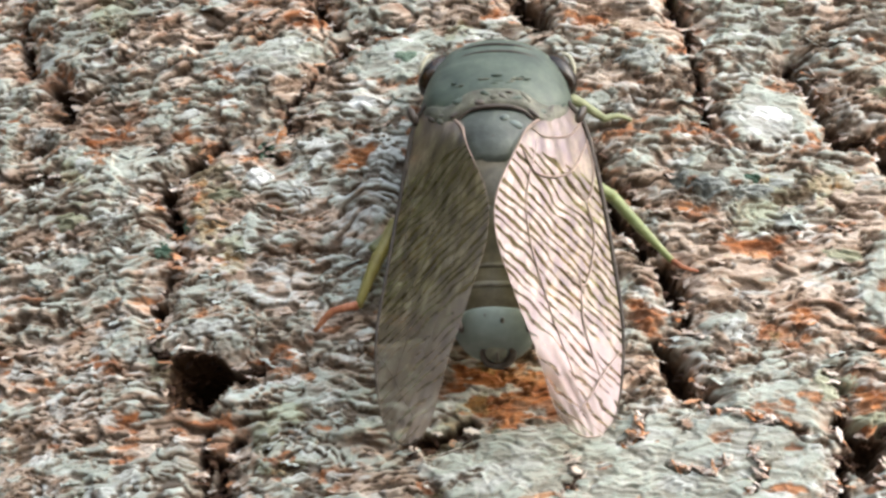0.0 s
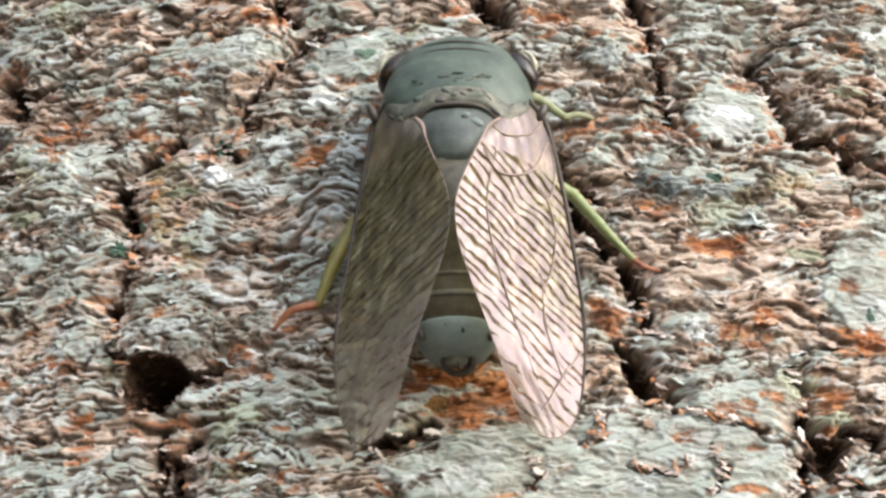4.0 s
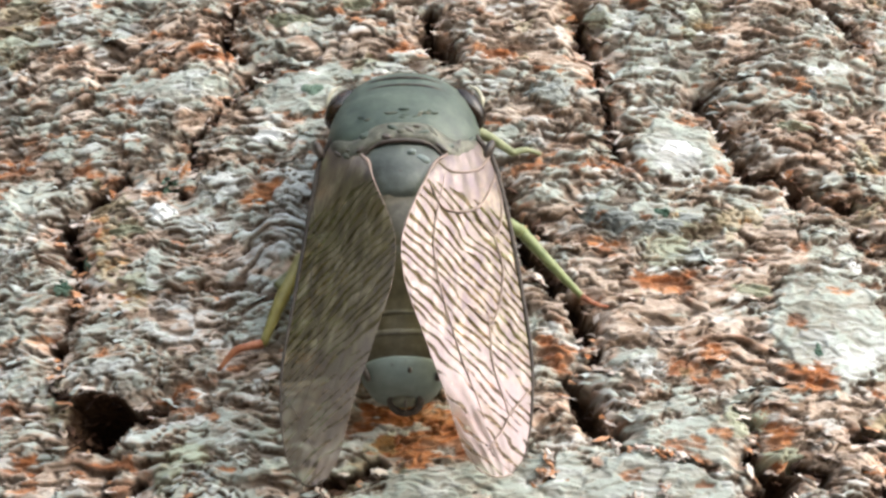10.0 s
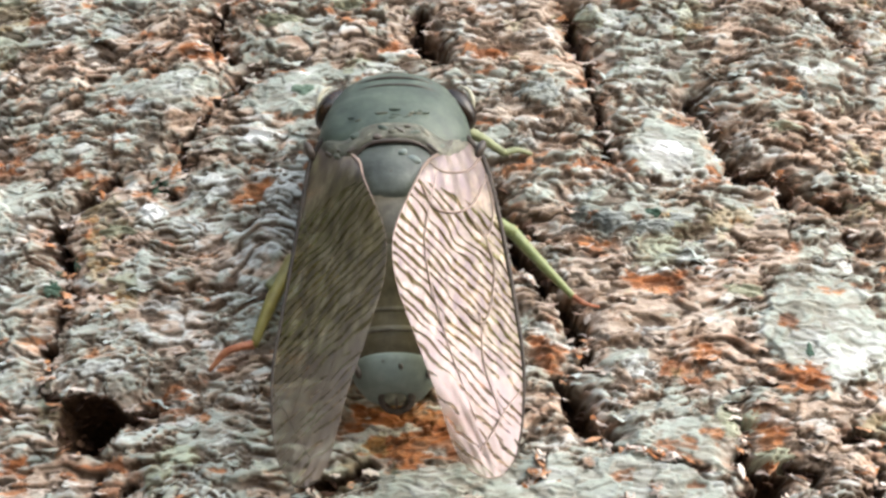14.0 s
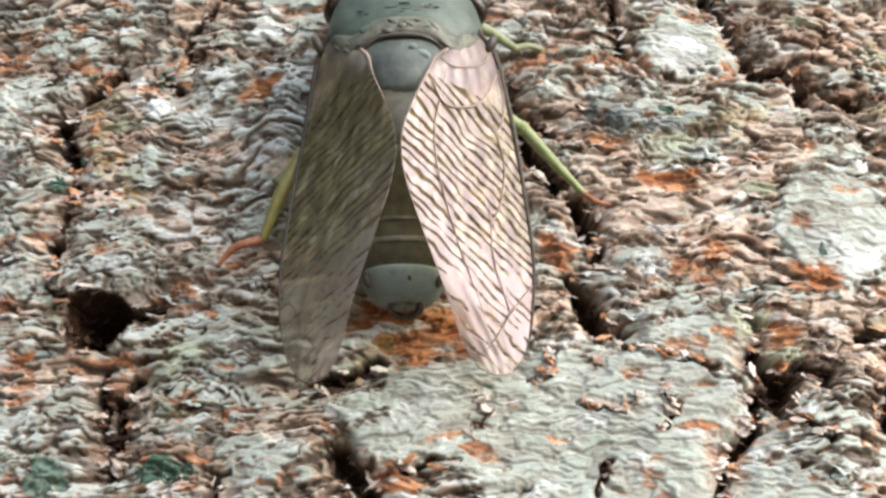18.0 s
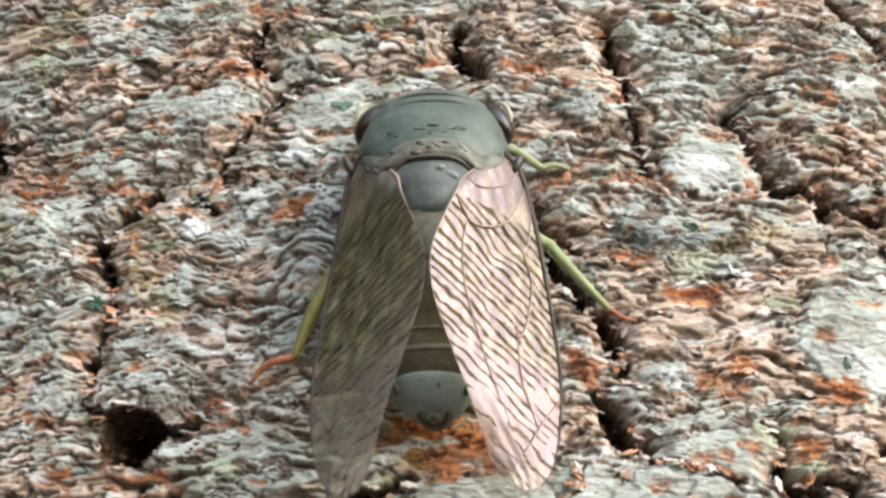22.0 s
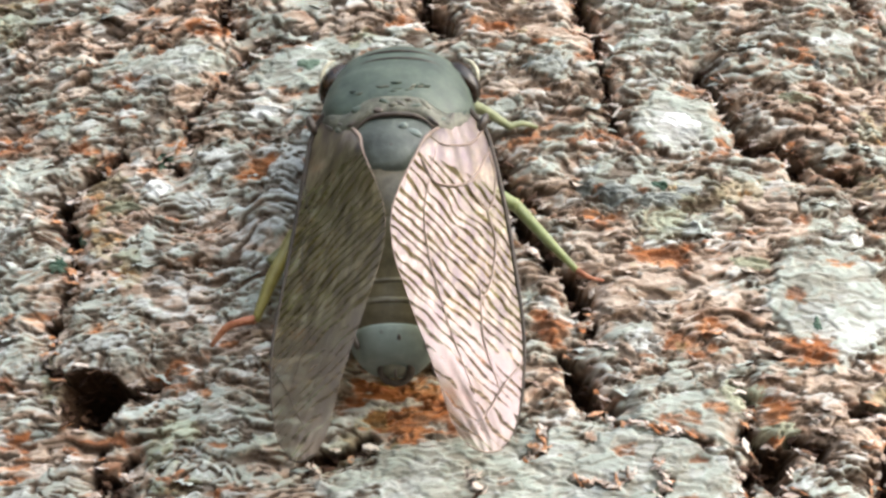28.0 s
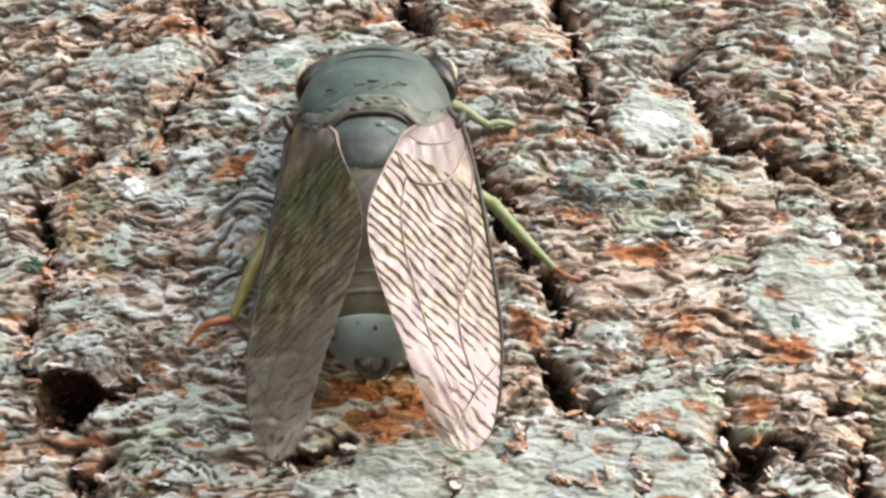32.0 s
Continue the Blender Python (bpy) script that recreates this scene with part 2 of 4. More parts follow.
WOODS = shell_material("woods", (0.012, 0.018, 0.008), (0.04, 0.055, 0.022), (0.09, 0.10, 0.045), 0.9, 5, 0.5)
SOIL = shell_material("soil", (0.03, 0.022, 0.015), (0.07, 0.05, 0.035), (0.12, 0.10, 0.06), 0.95, 9, 0.6)
PRONOTUM = shell_material("grey_green_shell", (0.036, 0.051, 0.040), (0.071, 0.094, 0.071), (0.117, 0.142, 0.108), 0.5, 600, 0.4)
COLLAR = shell_material("mottled_collar", (0.03, 0.022, 0.014), (0.11, 0.11, 0.08), (0.26, 0.25, 0.19), 0.55, 700, 1.0)
MESO = shell_material("slate_shell", (0.034, 0.038, 0.032), (0.078, 0.090, 0.077), (0.165, 0.180, 0.155), 0.5, 420, 1.0)
DARK = shell_material("dark_shell", (0.025, 0.018, 0.014), (0.06, 0.045, 0.035), (0.13, 0.10, 0.08), 0.4, 900)
ABDOMEN = shell_material("brown_grey_abdomen", (0.045, 0.037, 0.022), (0.092, 0.078, 0.050), (0.16, 0.14, 0.10), 0.45, 900)
BAND = shell_material("pale_band", (0.06, 0.055, 0.043), (0.11, 0.10, 0.08), (0.20, 0.185, 0.155), 0.5, 900)
PRUINOSE = shell_material("waxy_blue_green_segment", (0.118, 0.148, 0.137), (0.167, 0.204, 0.189), (0.222, 0.259, 0.240), 0.6, 700, 0.15)
EYE = shell_material("dark_eye", (0.006, 0.004, 0.002), (0.018, 0.010, 0.005), (0.06, 0.03, 0.012), 0.25, 1200, 0.3)
EYE_RIM = shell_material("pale_eye_rim", (0.35, 0.33, 0.22), (0.55, 0.52, 0.40), (0.68, 0.66, 0.55), 0.4, 900)
LEG_GREEN = shell_material("green_leg", (0.128, 0.153, 0.051), (0.212, 0.246, 0.093), (0.306, 0.332, 0.162), 0.4, 700, 0.6)
# left femur under the wing: its shade is put into a darker olive
LEG_SHADED = shell_material("shaded_leg", (0.06, 0.06, 0.025), (0.11, 0.115, 0.045), (0.17, 0.17, 0.08), 0.45, 700)
LEG_YELLOW = shell_material("yellow_green_leg", (0.14, 0.105, 0.03), (0.21, 0.18, 0.05), (0.29, 0.26, 0.085), 0.45, 500, 0.6)
LEG_PALE = shell_material("pale_green_leg", (0.150, 0.165, 0.082), (0.240, 0.262, 0.135), (0.340, 0.355, 0.225), 0.5, 700, 0.8)
LEG_RUST = shell_material("rusty_foot", (0.14, 0.04, 0.018), (0.30, 0.10, 0.045), (0.46, 0.20, 0.10), 0.5, 700, 0.8)
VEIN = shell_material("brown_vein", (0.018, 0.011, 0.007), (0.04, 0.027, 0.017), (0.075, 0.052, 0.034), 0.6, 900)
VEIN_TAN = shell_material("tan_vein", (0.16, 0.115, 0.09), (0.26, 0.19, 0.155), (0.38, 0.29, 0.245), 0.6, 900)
MEMBRANE = membrane_material()

MM = 0.001
TRUNK_R = 250.0  # mm


# ---- noise and relief of the bark, in mm ----
def lattice(ix, iy, seed):
    h = (ix * 374761393 + iy * 668265263 + seed * 974634777) & 0x7FFFFFFF
    h = ((h ^ (h >> 13)) * 1274126177) & 0x7FFFFFFF
    return ((h ^ (h >> 16)) & 0xFFFF) / 65535.0


def value_noise(x, y, seed):
    ix, iy = np.floor(x).astype(np.int64), np.floor(y).astype(np.int64)
    fx, fy = x - ix, y - iy
    fx, fy = fx * fx * fx * (fx * (fx * 6 - 15) + 10), fy * fy * fy * (fy * (fy * 6 - 15) + 10)
    a, b = lattice(ix, iy, seed), lattice(ix + 1, iy, seed)
    c, d = lattice(ix, iy + 1, seed), lattice(ix + 1, iy + 1, seed)
    return (a + (b - a) * fx) * (1 - fy) + (c + (d - c) * fx) * fy


def fbm(x, y, seed, octaves=4, gain=0.5):
    out, amp, total = 0.0, 1.0, 0.0
    for k in range(octaves):
        c, d = math.cos(0.5 + 0.9 * k) * 2**k, math.sin(0.5 + 0.9 * k) * 2**k
        out = out + amp * value_noise(x * c + y * d + 17.3 * k, y * c - x * d - 9.1 * k, seed + k)
        total, amp = total + amp, amp * gain
    return out / total


def smooth(a, b, x):
    t = np.clip((x - a) / (b - a), 0, 1)
    return t * t * (3 - 2 * t)


# cracks: run of the crack (x, z), half width, depth
CRACKS_LEFT = [
    ([(-20.8, 31.6), (-23.0, 29.3), (-25.4, 26.7)], 0.55, 2.6),
    ([(-26.4, 25.2), (-27.7, 23.2)], 0.4, 2.0),
    ([(-28.5, 21.9), (-29.4, 18.8), (-29.0, 16.0)], 0.55, 2.2),
    ([(-31.5, 15.3), (-29.7, 13.2)], 0.4, 2.0),
    ([(-36.4, 16.6), (-40.5, 13.5), (-42.6, 9.6)], 0.5, 2.5),
    ([(-43.4, 10.6), (-42.3, 9.0), (-41.2, 5.0)], 0.95, 3.6),
    ([(-41.2, 5.0), (-39.8, 1.0), (-41.3, -3.1)], 0.35, 2.0),
    ([(-42.1, -5.0), (-41.6, -6.9)], 0.7, 3.0),
    ([(-41.9, -5.8), (-41.0, -10.7), (-39.2, -12.9)], 0.3, 1.6),
    ([(-33.2, -13.6), (-31.6, -14.0), (-29.8, -13.8)], 0.5, 3.0),
    ([(-31.2, -22.1), (-33.4, -24.3), (-32.3, -26.9), (-32.9, -29.1), (-33.5, -31.6)], 0.6, 2.6),
    ([(-34.7, -20.6), (-34.7, -24.9), (-33.9, -27.8)], 0.35, 2.0),
    ([(-2.0, 38.6), (-2.2, 34.6), (0.3, 31.8)], 0.9, 3.0),
    ([(-59.6, 28.4), (-57.0, 23.6)], 0.8, 3.2),
    ([(-57.4, 26.0), (-53.2, 26.1)], 0.5, 2.2),
    ([(-61.3, 14.4), (-56.0, 13.5)], 0.3, 1.8),
]
CRACKS_OUTER = [
    ([(-65.6, 39.0), (-63.7, 31.5)], 0.5, 2.0),
    ([(-25.5, 42.2), (-26.5, 36.9), (-24.2, 32.3)], 0.45, 1.8),
    ([(-13.6, -23.8), (-10.3, -23.0), (-7.0, -21.5)], 0.6, 1.8),
    ([(-10.9, -31.4), (-8.5, -33.9), (-7.7, -36.4)], 1.0, 2.6),
    ([(-22.5, -33.4), (-23.4, -36.7)], 0.5, 2.0),
    ([(-60.9, 18.9), (-59.7, 18.2)], 0.6, 2.4),
    ([(10.1, -19.9), (9.2, -23.0), (7.8, -23.6)], 0.16, 1.0),
    ([(-4.6, -32.6), (0.5, -32.1)], 0.25, 1.4),
    ([(13.8, -34.8), (14.9, -32.0)], 0.2, 1.2),
]
CRACKS_RIGHT = [
    ([(15.4, 38.6), (16.6, 33.1), (18.1, 29.9)], 0.8, 3.2),
    ([(18.1, 30.1), (18.4, 26.9), (18.6, 22.2), (19.3, 17.2)], 0.4, 2.4),
    ([(29.5, 27.3), (31.6, 23.7), (32.7, 19.1)], 0.95, 3.8),
    ([(33.2, 18.3), (34.4, 16.8), (37.9, 17.0), (39.5, 15.0), (40.0, 12.8)], 0.75, 3.4),
    ([(39.6, 15.1), (42.0, 14.1), (46.2, 13.1)], 0.5, 2.6),
    ([(8.0, 8.4), (10.8, 6.8)], 0.5, 2.6),
    ([(7.7, 4.9), (10.3, 1.5), (12.0, -0.3)], 0.75, 2.6),
    ([(13.6, -1.9), (14.3, -4.2), (14.4, -6.2)], 0.8, 3.0),
    ([(15.6, -7.9), (14.6, -9.2)], 0.5, 2.2),
    ([(12.3, -11.4), (13.9, -14.7), (15.4, -17.1), (17.1, -17.9)], 0.8, 3.2),
]
CRACKS_EDGE = [
    ([(20.5, -23.5), (21.8, -26.0), (20.2, -28.6)], 0.14, 1.0),
    ([(2.4, -24.6), (3.6, -27.0), (1.8, -29.4)], 0.12, 0.9),
    ([(12.6, -25.4), (16.2, -26.6), (18.0, -25.2)], 0.12, 0.9),
    ([(16.5, -18.4), (17.3, -19.5), (20.4, -20.1), (23.2, -20.7), (26.5, -21.8)], 0.16, 1.2),
    ([(29.3, -14.5), (31.2, -16.9), (30.2, -19.5)], 0.4, 2.4),
    ([(30.2, -19.3), (31.8, -21.2), (33.5, -22.4), (32.5, -24.5)], 1.0, 3.2),
    ([(34.6, -20.4), (37.6, -21.7)], 0.6, 1.8),
    ([(30.5, -23.6), (29.4, -27.5), (26.4, -31.2), (26.2, -33.4), (24.9, -36.9)], 0.6, 2.6),
    ([(31.5, -24.3), (34.1, -26.7), (37.0, -28.5)], 0.3, 1.6),
    ([(46.4, 9.4), (47.9, 7.1)], 0.7, 2.6),
    ([(42.3, -16.4), (44.8, -16.7)], 0.6, 2.4),
    ([(5.1, 15.6), (6.5, 10.2), (8.2, 5.0)], 0.7, 2.2),
    ([(42.3, 48.5), (47.8, 41.9), (52.4, 35.5)], 0.5, 2.0),
    ([(44.6, -19.6), (43.4, -26.0)], 0.6, 2.4),
]
CRACKS = CRACKS_LEFT + CRACKS_OUTER + CRACKS_RIGHT + CRACKS_EDGE
# rounds (x, z, half width, half height) where the bark is rust-red, grey with lichen, or chalky white
RUST_ROUNDS = [
    (32.6, -20.6, 2.2, 3.2),
    (6.1, 32.0, 3.7, 1.7),
    (-4.4, 32.5, 2.3, 1.2),
    (-28.3, 33.2, 3.4, 1.2),
    (-36.9, 26.2, 2.3, 1.3),
    (-50.4, 19.4, 3.7, 1.6),
    (-41.5, 17.7, 2.4, 0.9),
    (-26.5, -12.7, 3.2, 2.0),
    (-3.4, -17.8, 6.9, 4.6),
    (15.8, 4.6, 3.8, 1.5),
    (23.1, 0.4, 3.7, 1.7),
    (24.2, -10.6, 3.8, 1.5),
    (37.9, -10.5, 3.2, 1.8),
    (33.3, -16.6, 2.6, 2.3),
    (18.9, 15.6, 2.1, 1.8),
    (11.5, -7.6, 2.7, 3.3),
    (-44.6, -19.0, 2.1, 1.2),
    (-20.7, -26.6, 1.8, 0.9),
    (-20.5, 12.5, 2.7, 1.8),
    (27.4, -8.4, 1.8, 1.3),
    (-33.2, -6.9, 2.4, 0.7),
    (-6.8, -34.0, 3.7, 1.8),
]
LICHEN_WIDE = [
    (10.6, -27.4, 20.7, 8.0),
    (23.8, -18.4, 6.7, 3.5),
    (41.3, -3.9, 7.0, 7.6),
    (25.5, 18.8, 5.8, 3.6),
    (12.5, 14.2, 4.3, 2.3),
    (-33.3, 28.6, 7.3, 2.5),
    (-17.3, 26.7, 4.3, 3.0),
    (-25.0, 14.2, 3.8, 1.5),
    (-17.2, 8.5, 2.1, 5.1),
    (-32.3, -9.6, 7.3, 3.0),
    (-26.3, -17.9, 7.9, 4.4),
    (-46.7, 2.3, 4.9, 5.1),
    (12.4, 25.8, 4.0, 2.9),
    (21.6, 8.4, 7.3, 2.5),
    (42.8, 30.5, 6.7, 5.1),
    (18.9, -10.8, 2.4, 1.8),
]
LICHEN_SMALL = [
    (-39.8, -26.9, 6.7, 4.4),
    (-18.1, -32.8, 7.3, 3.6),
    (37.4, -27.6, 5.5, 4.4),
    (23.7, -35.2, 15.2, 5.8),
    (-39.8, 20.7, 7.3, 2.9),
    (-54.7, 12.5, 4.9, 5.1),
    (-5.8, -25.5, 6.7, 2.2),
    (-63.0, 39.4, 4.3, 3.6),
    (-57.3, 11.8, 4.3, 2.2),
    (-53.6, 1.1, 4.3, 2.9),
    (-43.8, -9.9, 4.3, 2.5),
    (-20.9, 20.4, 3.7, 2.9),
    (-12.5, 17.5, 3.0, 2.2),
    (-20.3, 8.7, 2.4, 2.2),
    (-22.0, -4.9, 3.7, 1.8),
    (-13.5, -18.9, 2.7, 4.4),
    (24.5, 28.0, 4.2, 5.5),
    (26.5, 35.0, 4.5, 4.5),
    (38.5, 27.5, 3.8, 4.0),
    (-31.5, 2.6, 4.5, 2.0),
]
LICHEN_ROUNDS = LICHEN_WIDE + LICHEN_SMALL
CHALK_ROUNDS = [
    (-31.7, 11.0, 1.9, 1.6),
    (25.8, 17.6, 4.3, 2.2),
    (-25.0, 14.2, 3.0, 1.0),
    (-16.8, 5.9, 1.7, 1.3),
    (20.2, -10.1, 2.1, 1.5),
    (45.1, 4.8, 1.5, 1.0),
    (-22.3, 21.7, 2.4, 1.5),
    (-34.4, -9.5, 4.3, 1.3),
    (38.6, 18.7, 2.4, 1.3),
    (-17.2, 8.8, 2.4, 5.0),
    (-27.3, -5.3, 2.4, 1.5),
    (-16.4, 10.7, 2.0, 5.8),
    (-20.3, 20.7, 3.7, 1.7),
    (-23.8, 14.4, 4.0, 1.5),
    (-19.5, 4.5, 3.0, 1.7),
    (-27.7, 8.1, 3.4, 1.6),
    (-30.1, -1.2, 4.3, 1.2),
    (-38.3, -9.8, 3.0, 1.5),
    (20.1, 14.5, 2.4, 1.0),
    (-58.0, 11.9, 3.0, 1.2),
]
BARE_ROUNDS = [
    (33.8, -21.5, 4.2, 5.0),
    (21.0, -1.0, 9.0, 6.5),
    (25.4, -3.7, 12.2, 8.0),
    (-33.5, 3.1, 6.7, 3.6),
    (-47.8, 20.2, 6.1, 2.5),
    (-41.9, 33.6, 10.4, 2.9),
    (-19.9, 1.3, 3.7, 3.6),
    (13.5, 20.5, 3.7, 4.4),
    (42.9, 21.3, 6.7, 3.3),
    (-42.1, -22.4, 5.5, 4.4),
    (-13.4, -27.7, 7.9, 3.3),
    (11.8, -2.1, 3.7, 5.1),
    (22.0, 13.8, 4.3, 2.2),
    (-40.5, 26.5, 6.7, 2.2),
    (-10.3, 33.1, 7.3, 2.9),
    (-11.1, -33.1, 7.9, 2.9),
    (37.2, -16.4, 4.9, 5.8),
    (-57.3, 24.3, 5.5, 3.6),
    (7.0, 38.2, 8.5, 3.6),
]
HOLE = (-36.3, -15.1, 3.4, 3.2)


def run_distance(x, z, run):
    best = np.full(np.shape(x), 1e9)
    for (ax, az), (bx, bz) in zip(run[:-1], run[1:]):
        dx, dz = bx - ax, bz - az
        t = np.clip(((x - ax) * dx + (z - az) * dz) / (dx * dx + dz * dz), 0, 1)
        best = np.minimum(best, np.hypot(x - ax - t * dx, z - az - t * dz))
    return best


def drift(x, z):
    """Sets places off sideways, so that the borders of patches wander."""
    return x + 7 * (fbm(x / 8, z / 6, 25, 4, 0.55) - 0.5), z + 6 * (fbm(x / 8, z / 6, 27, 4, 0.55) - 0.5)


def rounds(x, z, table, ragged):
    best = np.full(np.shape(x), -9.0)
    for cx, cz, rx, rz in table:
        best = np.maximum(best, (1 - np.hypot((x - cx) / rx, (z - cz) / rz)) * min(rx, rz) / 2.5)
    return best + ragged


def round_index(x, z, table, ragged):
    """Which round of the table a place lies in, or -1."""
    best, which = np.full(np.shape(x), 0.0), np.full(np.shape(x), -1)
    for k, (cx, cz, rx, rz) in enumerate(table):
        d = (1 - np.hypot((x - cx) / rx, (z - cz) / rz)) * min(rx, rz) / 2.5 + ragged
        which[d > best], best = k, np.maximum(best, d)
    return which


def shingles(x, z, wx, wz, pitch, seed):
    """Overlapping scales of bark: their rise, the gap under each lower lip, the lip's underside, how far they stand out, and a chance number for each."""
    cell = np.floor(fbm(wx / (pitch * 3.0), wz / (pitch * 1.6), seed + 5, 2, 0.5) * 12)
    phase = wz / pitch + 3.0 * fbm(wx / (pitch * 2.6), wz / (pitch * 2.0), seed, 3, 0.5) + 0.37 * cell
    row = np.floor(phase)
    tooth = phase - row
    share = smooth(0.36, 0.60, fbm(x / (pitch * 2.4), z / (pitch * 1.5), seed + 9, 3, 0.6))
    rise = np.where(tooth < 0.09, tooth / 0.09, 1 - np.clip((tooth - 0.09) / 0.91, 0, 1) ** 1.6)
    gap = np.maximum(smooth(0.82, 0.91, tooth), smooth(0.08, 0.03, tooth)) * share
    lip = smooth(0.30, 0.10, tooth) * share
    run = np.floor(wx / (pitch * 2.8) + 2.2 * fbm(x / pitch, z / pitch, seed + 7, 2) + 0.5 * row)
    chance = lattice((row + 61 * cell).astype(np.int64), run.astype(np.int64), seed + 3)
    return rise, gap, lip, share, chance


def bark_relief(x, z):
    """Height above the trunk, the shares of lichen, rust, chalk and dark (bare bark beneath plus painted shade), and
    each scale's own tint at places x, z.
    """
    x, z = np.asarray(x, float), np.asarray(z, float)
    wx = x + 2.2 * (fbm(x / 7, z / 7, 3, 3) - 0.5) + 0.5 * (fbm(x / 1.6, z / 1.6, 5, 2) - 0.5)
    wz = z + 2.2 * (fbm(x / 7, z / 7, 4, 3) - 0.5) + 0.5 * (fbm(x / 1.6, z / 1.6, 6, 2) - 0.5)
    ragged = 1.3 * (fbm(x / 3.2, z / 2.4, 21, 4, 0.6) - 0.5)
    dx, dz = drift(x, z)
    plate = smooth(-0.1, 0.15, rounds(dx, dz, LICHEN_ROUNDS[:4] + LICHEN_ROUNDS[5:7] + LICHEN_ROUNDS[19:20], 2.0 * (fbm(x / 2.8, z / 2.0, 22, 4, 0.65) - 0.5)))
    crusted = smooth(-0.10, 0.10, rounds(dx, dz, LICHEN_ROUNDS, ragged))
    bare = smooth(-0.2, 0.4, rounds(dx, dz, BARE_ROUNDS, 1.6 * ragged)) * (1 - crusted)
    patch = smooth(-0.1, 0.35, rounds(x, z, RUST_ROUNDS, 1.4 * (fbm(x / 2.4, z / 1.2, 41, 4, 0.6) - 0.5)))
    calm = (1 - 0.15 * crusted - 0.55 * plate) * (1 - 0.5 * patch)
    # swelling ridges, then three sizes of scales that overlap like shingles
    h = 2.4 * (fbm(wx / 16, wz / 26, 7, 3) - 0.5)
    h = h + 1.2 * smooth(3.5, 0.5, run_distance(x, z, [(-17.6, 13.0), (-18.6, 5.0)]))
    lip, inner_and_shade, tint = np.zeros(np.shape(x)), np.zeros(np.shape(x)), np.zeros(np.shape(x))
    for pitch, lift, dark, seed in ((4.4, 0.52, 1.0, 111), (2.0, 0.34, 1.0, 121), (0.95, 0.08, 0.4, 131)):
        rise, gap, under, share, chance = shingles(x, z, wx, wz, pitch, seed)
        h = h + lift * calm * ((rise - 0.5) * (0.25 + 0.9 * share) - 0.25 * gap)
        # shade in the gap under each lip, put into the colour
        inner_and_shade = np.maximum(inner_and_shade, 0.9 * dark * gap * (1 - 0.75 * plate) * (1 - 0.7 * patch))
        lip = np.maximum(lip, (0.6 + 0.4 * dark) * under)
        tint = tint + dark * (chance - 0.5)
    # what covers each scale
    field = fbm(x / 9, z / 4.5, 31, 5, 0.62) + 0.055 * tint
    lichen = np.maximum(crusted * (0.85 + 0.15 * smooth(-0.6, 0.2, tint)), 0.92 * smooth(0.455, 0.50, field - 0.19 * bare))
    lichen = np.maximum(lichen, 0.97 * plate)
    rust = np.maximum(patch, 0.9 * smooth(0.665, 0.72, fbm(x / 4.5, z / 2.0, 45, 4, 0.6) + 0.03 * tint))
    fresh = smooth(0.50, 0.60, fbm(x / 6.5, z / 4.0, 47, 3, 0.6) + 0.06 * bare)
    rust = np.maximum(rust, (0.04 + 0.5 * fresh) * lip * (1 - 0.85 * plate))
    chalk = smooth(0.0, 0.25, rounds(x, z, CHALK_ROUNDS, 0.9 * (fbm(x / 2.0, z / 1.4, 51, 3) - 0.5)))
    chalk = np.maximum(chalk, 0.8 * smooth(0.60, 0.66, fbm(x / 3.5, z / 1.6, 55, 4, 0.6) + 0.03 * tint)) * (1 - 0.8 * lip)
    rust = rust * (1 - chalk)
    h = h + 0.10 * (fbm(x / 0.7, z / 0.5, 15, 2) - 0.5) + 0.45 * crusted - 0.3 * rust * (1 - lip)
    # pits, and wavy edges of thin layers, with their shade put into the colour
    pit = smooth(0.60, 0.645, fbm(wx / 2.3, wz / 0.95, 141, 3, 0.6)) * (1 - 0.7 * plate)
    h = h - 0.5 * pit
    inner_and_shade = np.maximum(inner_and_shade, 0.7 * pit * (1 - 0.7 * patch))
    for px, pz, wide, seed in ((5.5, 1.9, 0.030, 151), (3.0, 1.1, 0.034, 161)):
        layer = fbm(wx / px, wz / pz, seed, 3, 0.5)
        share = smooth(0.38, 0.52, fbm(x / 9, z / 6, seed + 4, 3))
        line = smooth(wide, 0.35 * wide, np.abs(layer - 0.5)) * share * (1 - 0.6 * plate)
        h = h + 0.3 * (smooth(0.5, 0.53, layer) - 0.5) * share * (1 - 0.5 * plate) - 0.25 * line
        inner_and_shade = np.maximum(inner_and_shade, (0.85 if seed == 151 else 0.5) * line * (1 - 0.7 * patch))
        rust = np.maximum(rust, (0.25 if seed == 151 else 0.45) * line * (1 - 0.9 * plate))
    gx = x + 1.5 * (fbm(x / 2.4, z / 2.4, 61, 3) - 0.5) + 0.8 * (fbm(x / 1.3, z / 1.1, 63, 3) - 0.5)
    gz = z + 1.5 * (fbm(x / 2.4, z / 2.4, 62, 3) - 0.5) + 0.6 * (fbm(x / 1.3, z / 1.1, 64, 3) - 0.5)
    pinch = 0.6 + 0.7 * smooth(0.32, 0.62, fbm(x / 4.5, z / 3.0, 67, 3))
    valley, near = np.zeros(np.shape(x)), np.zeros(np.shape(x))
    for run, half, deep in CRACKS:
        d = run_distance(gx, gz, run)
        if half > 0.3:
            valley = np.maximum(valley, 0.45 * deep * smooth(3.4, 0.3, d) * (0.5 + pinch / 2))
            near = np.maximum(near, smooth(half + 2.2, half + 0.3, d))
        half = half * 0.75 * pinch
        cut = smooth(half * 1.5 + 0.15, half * 0.45, d)
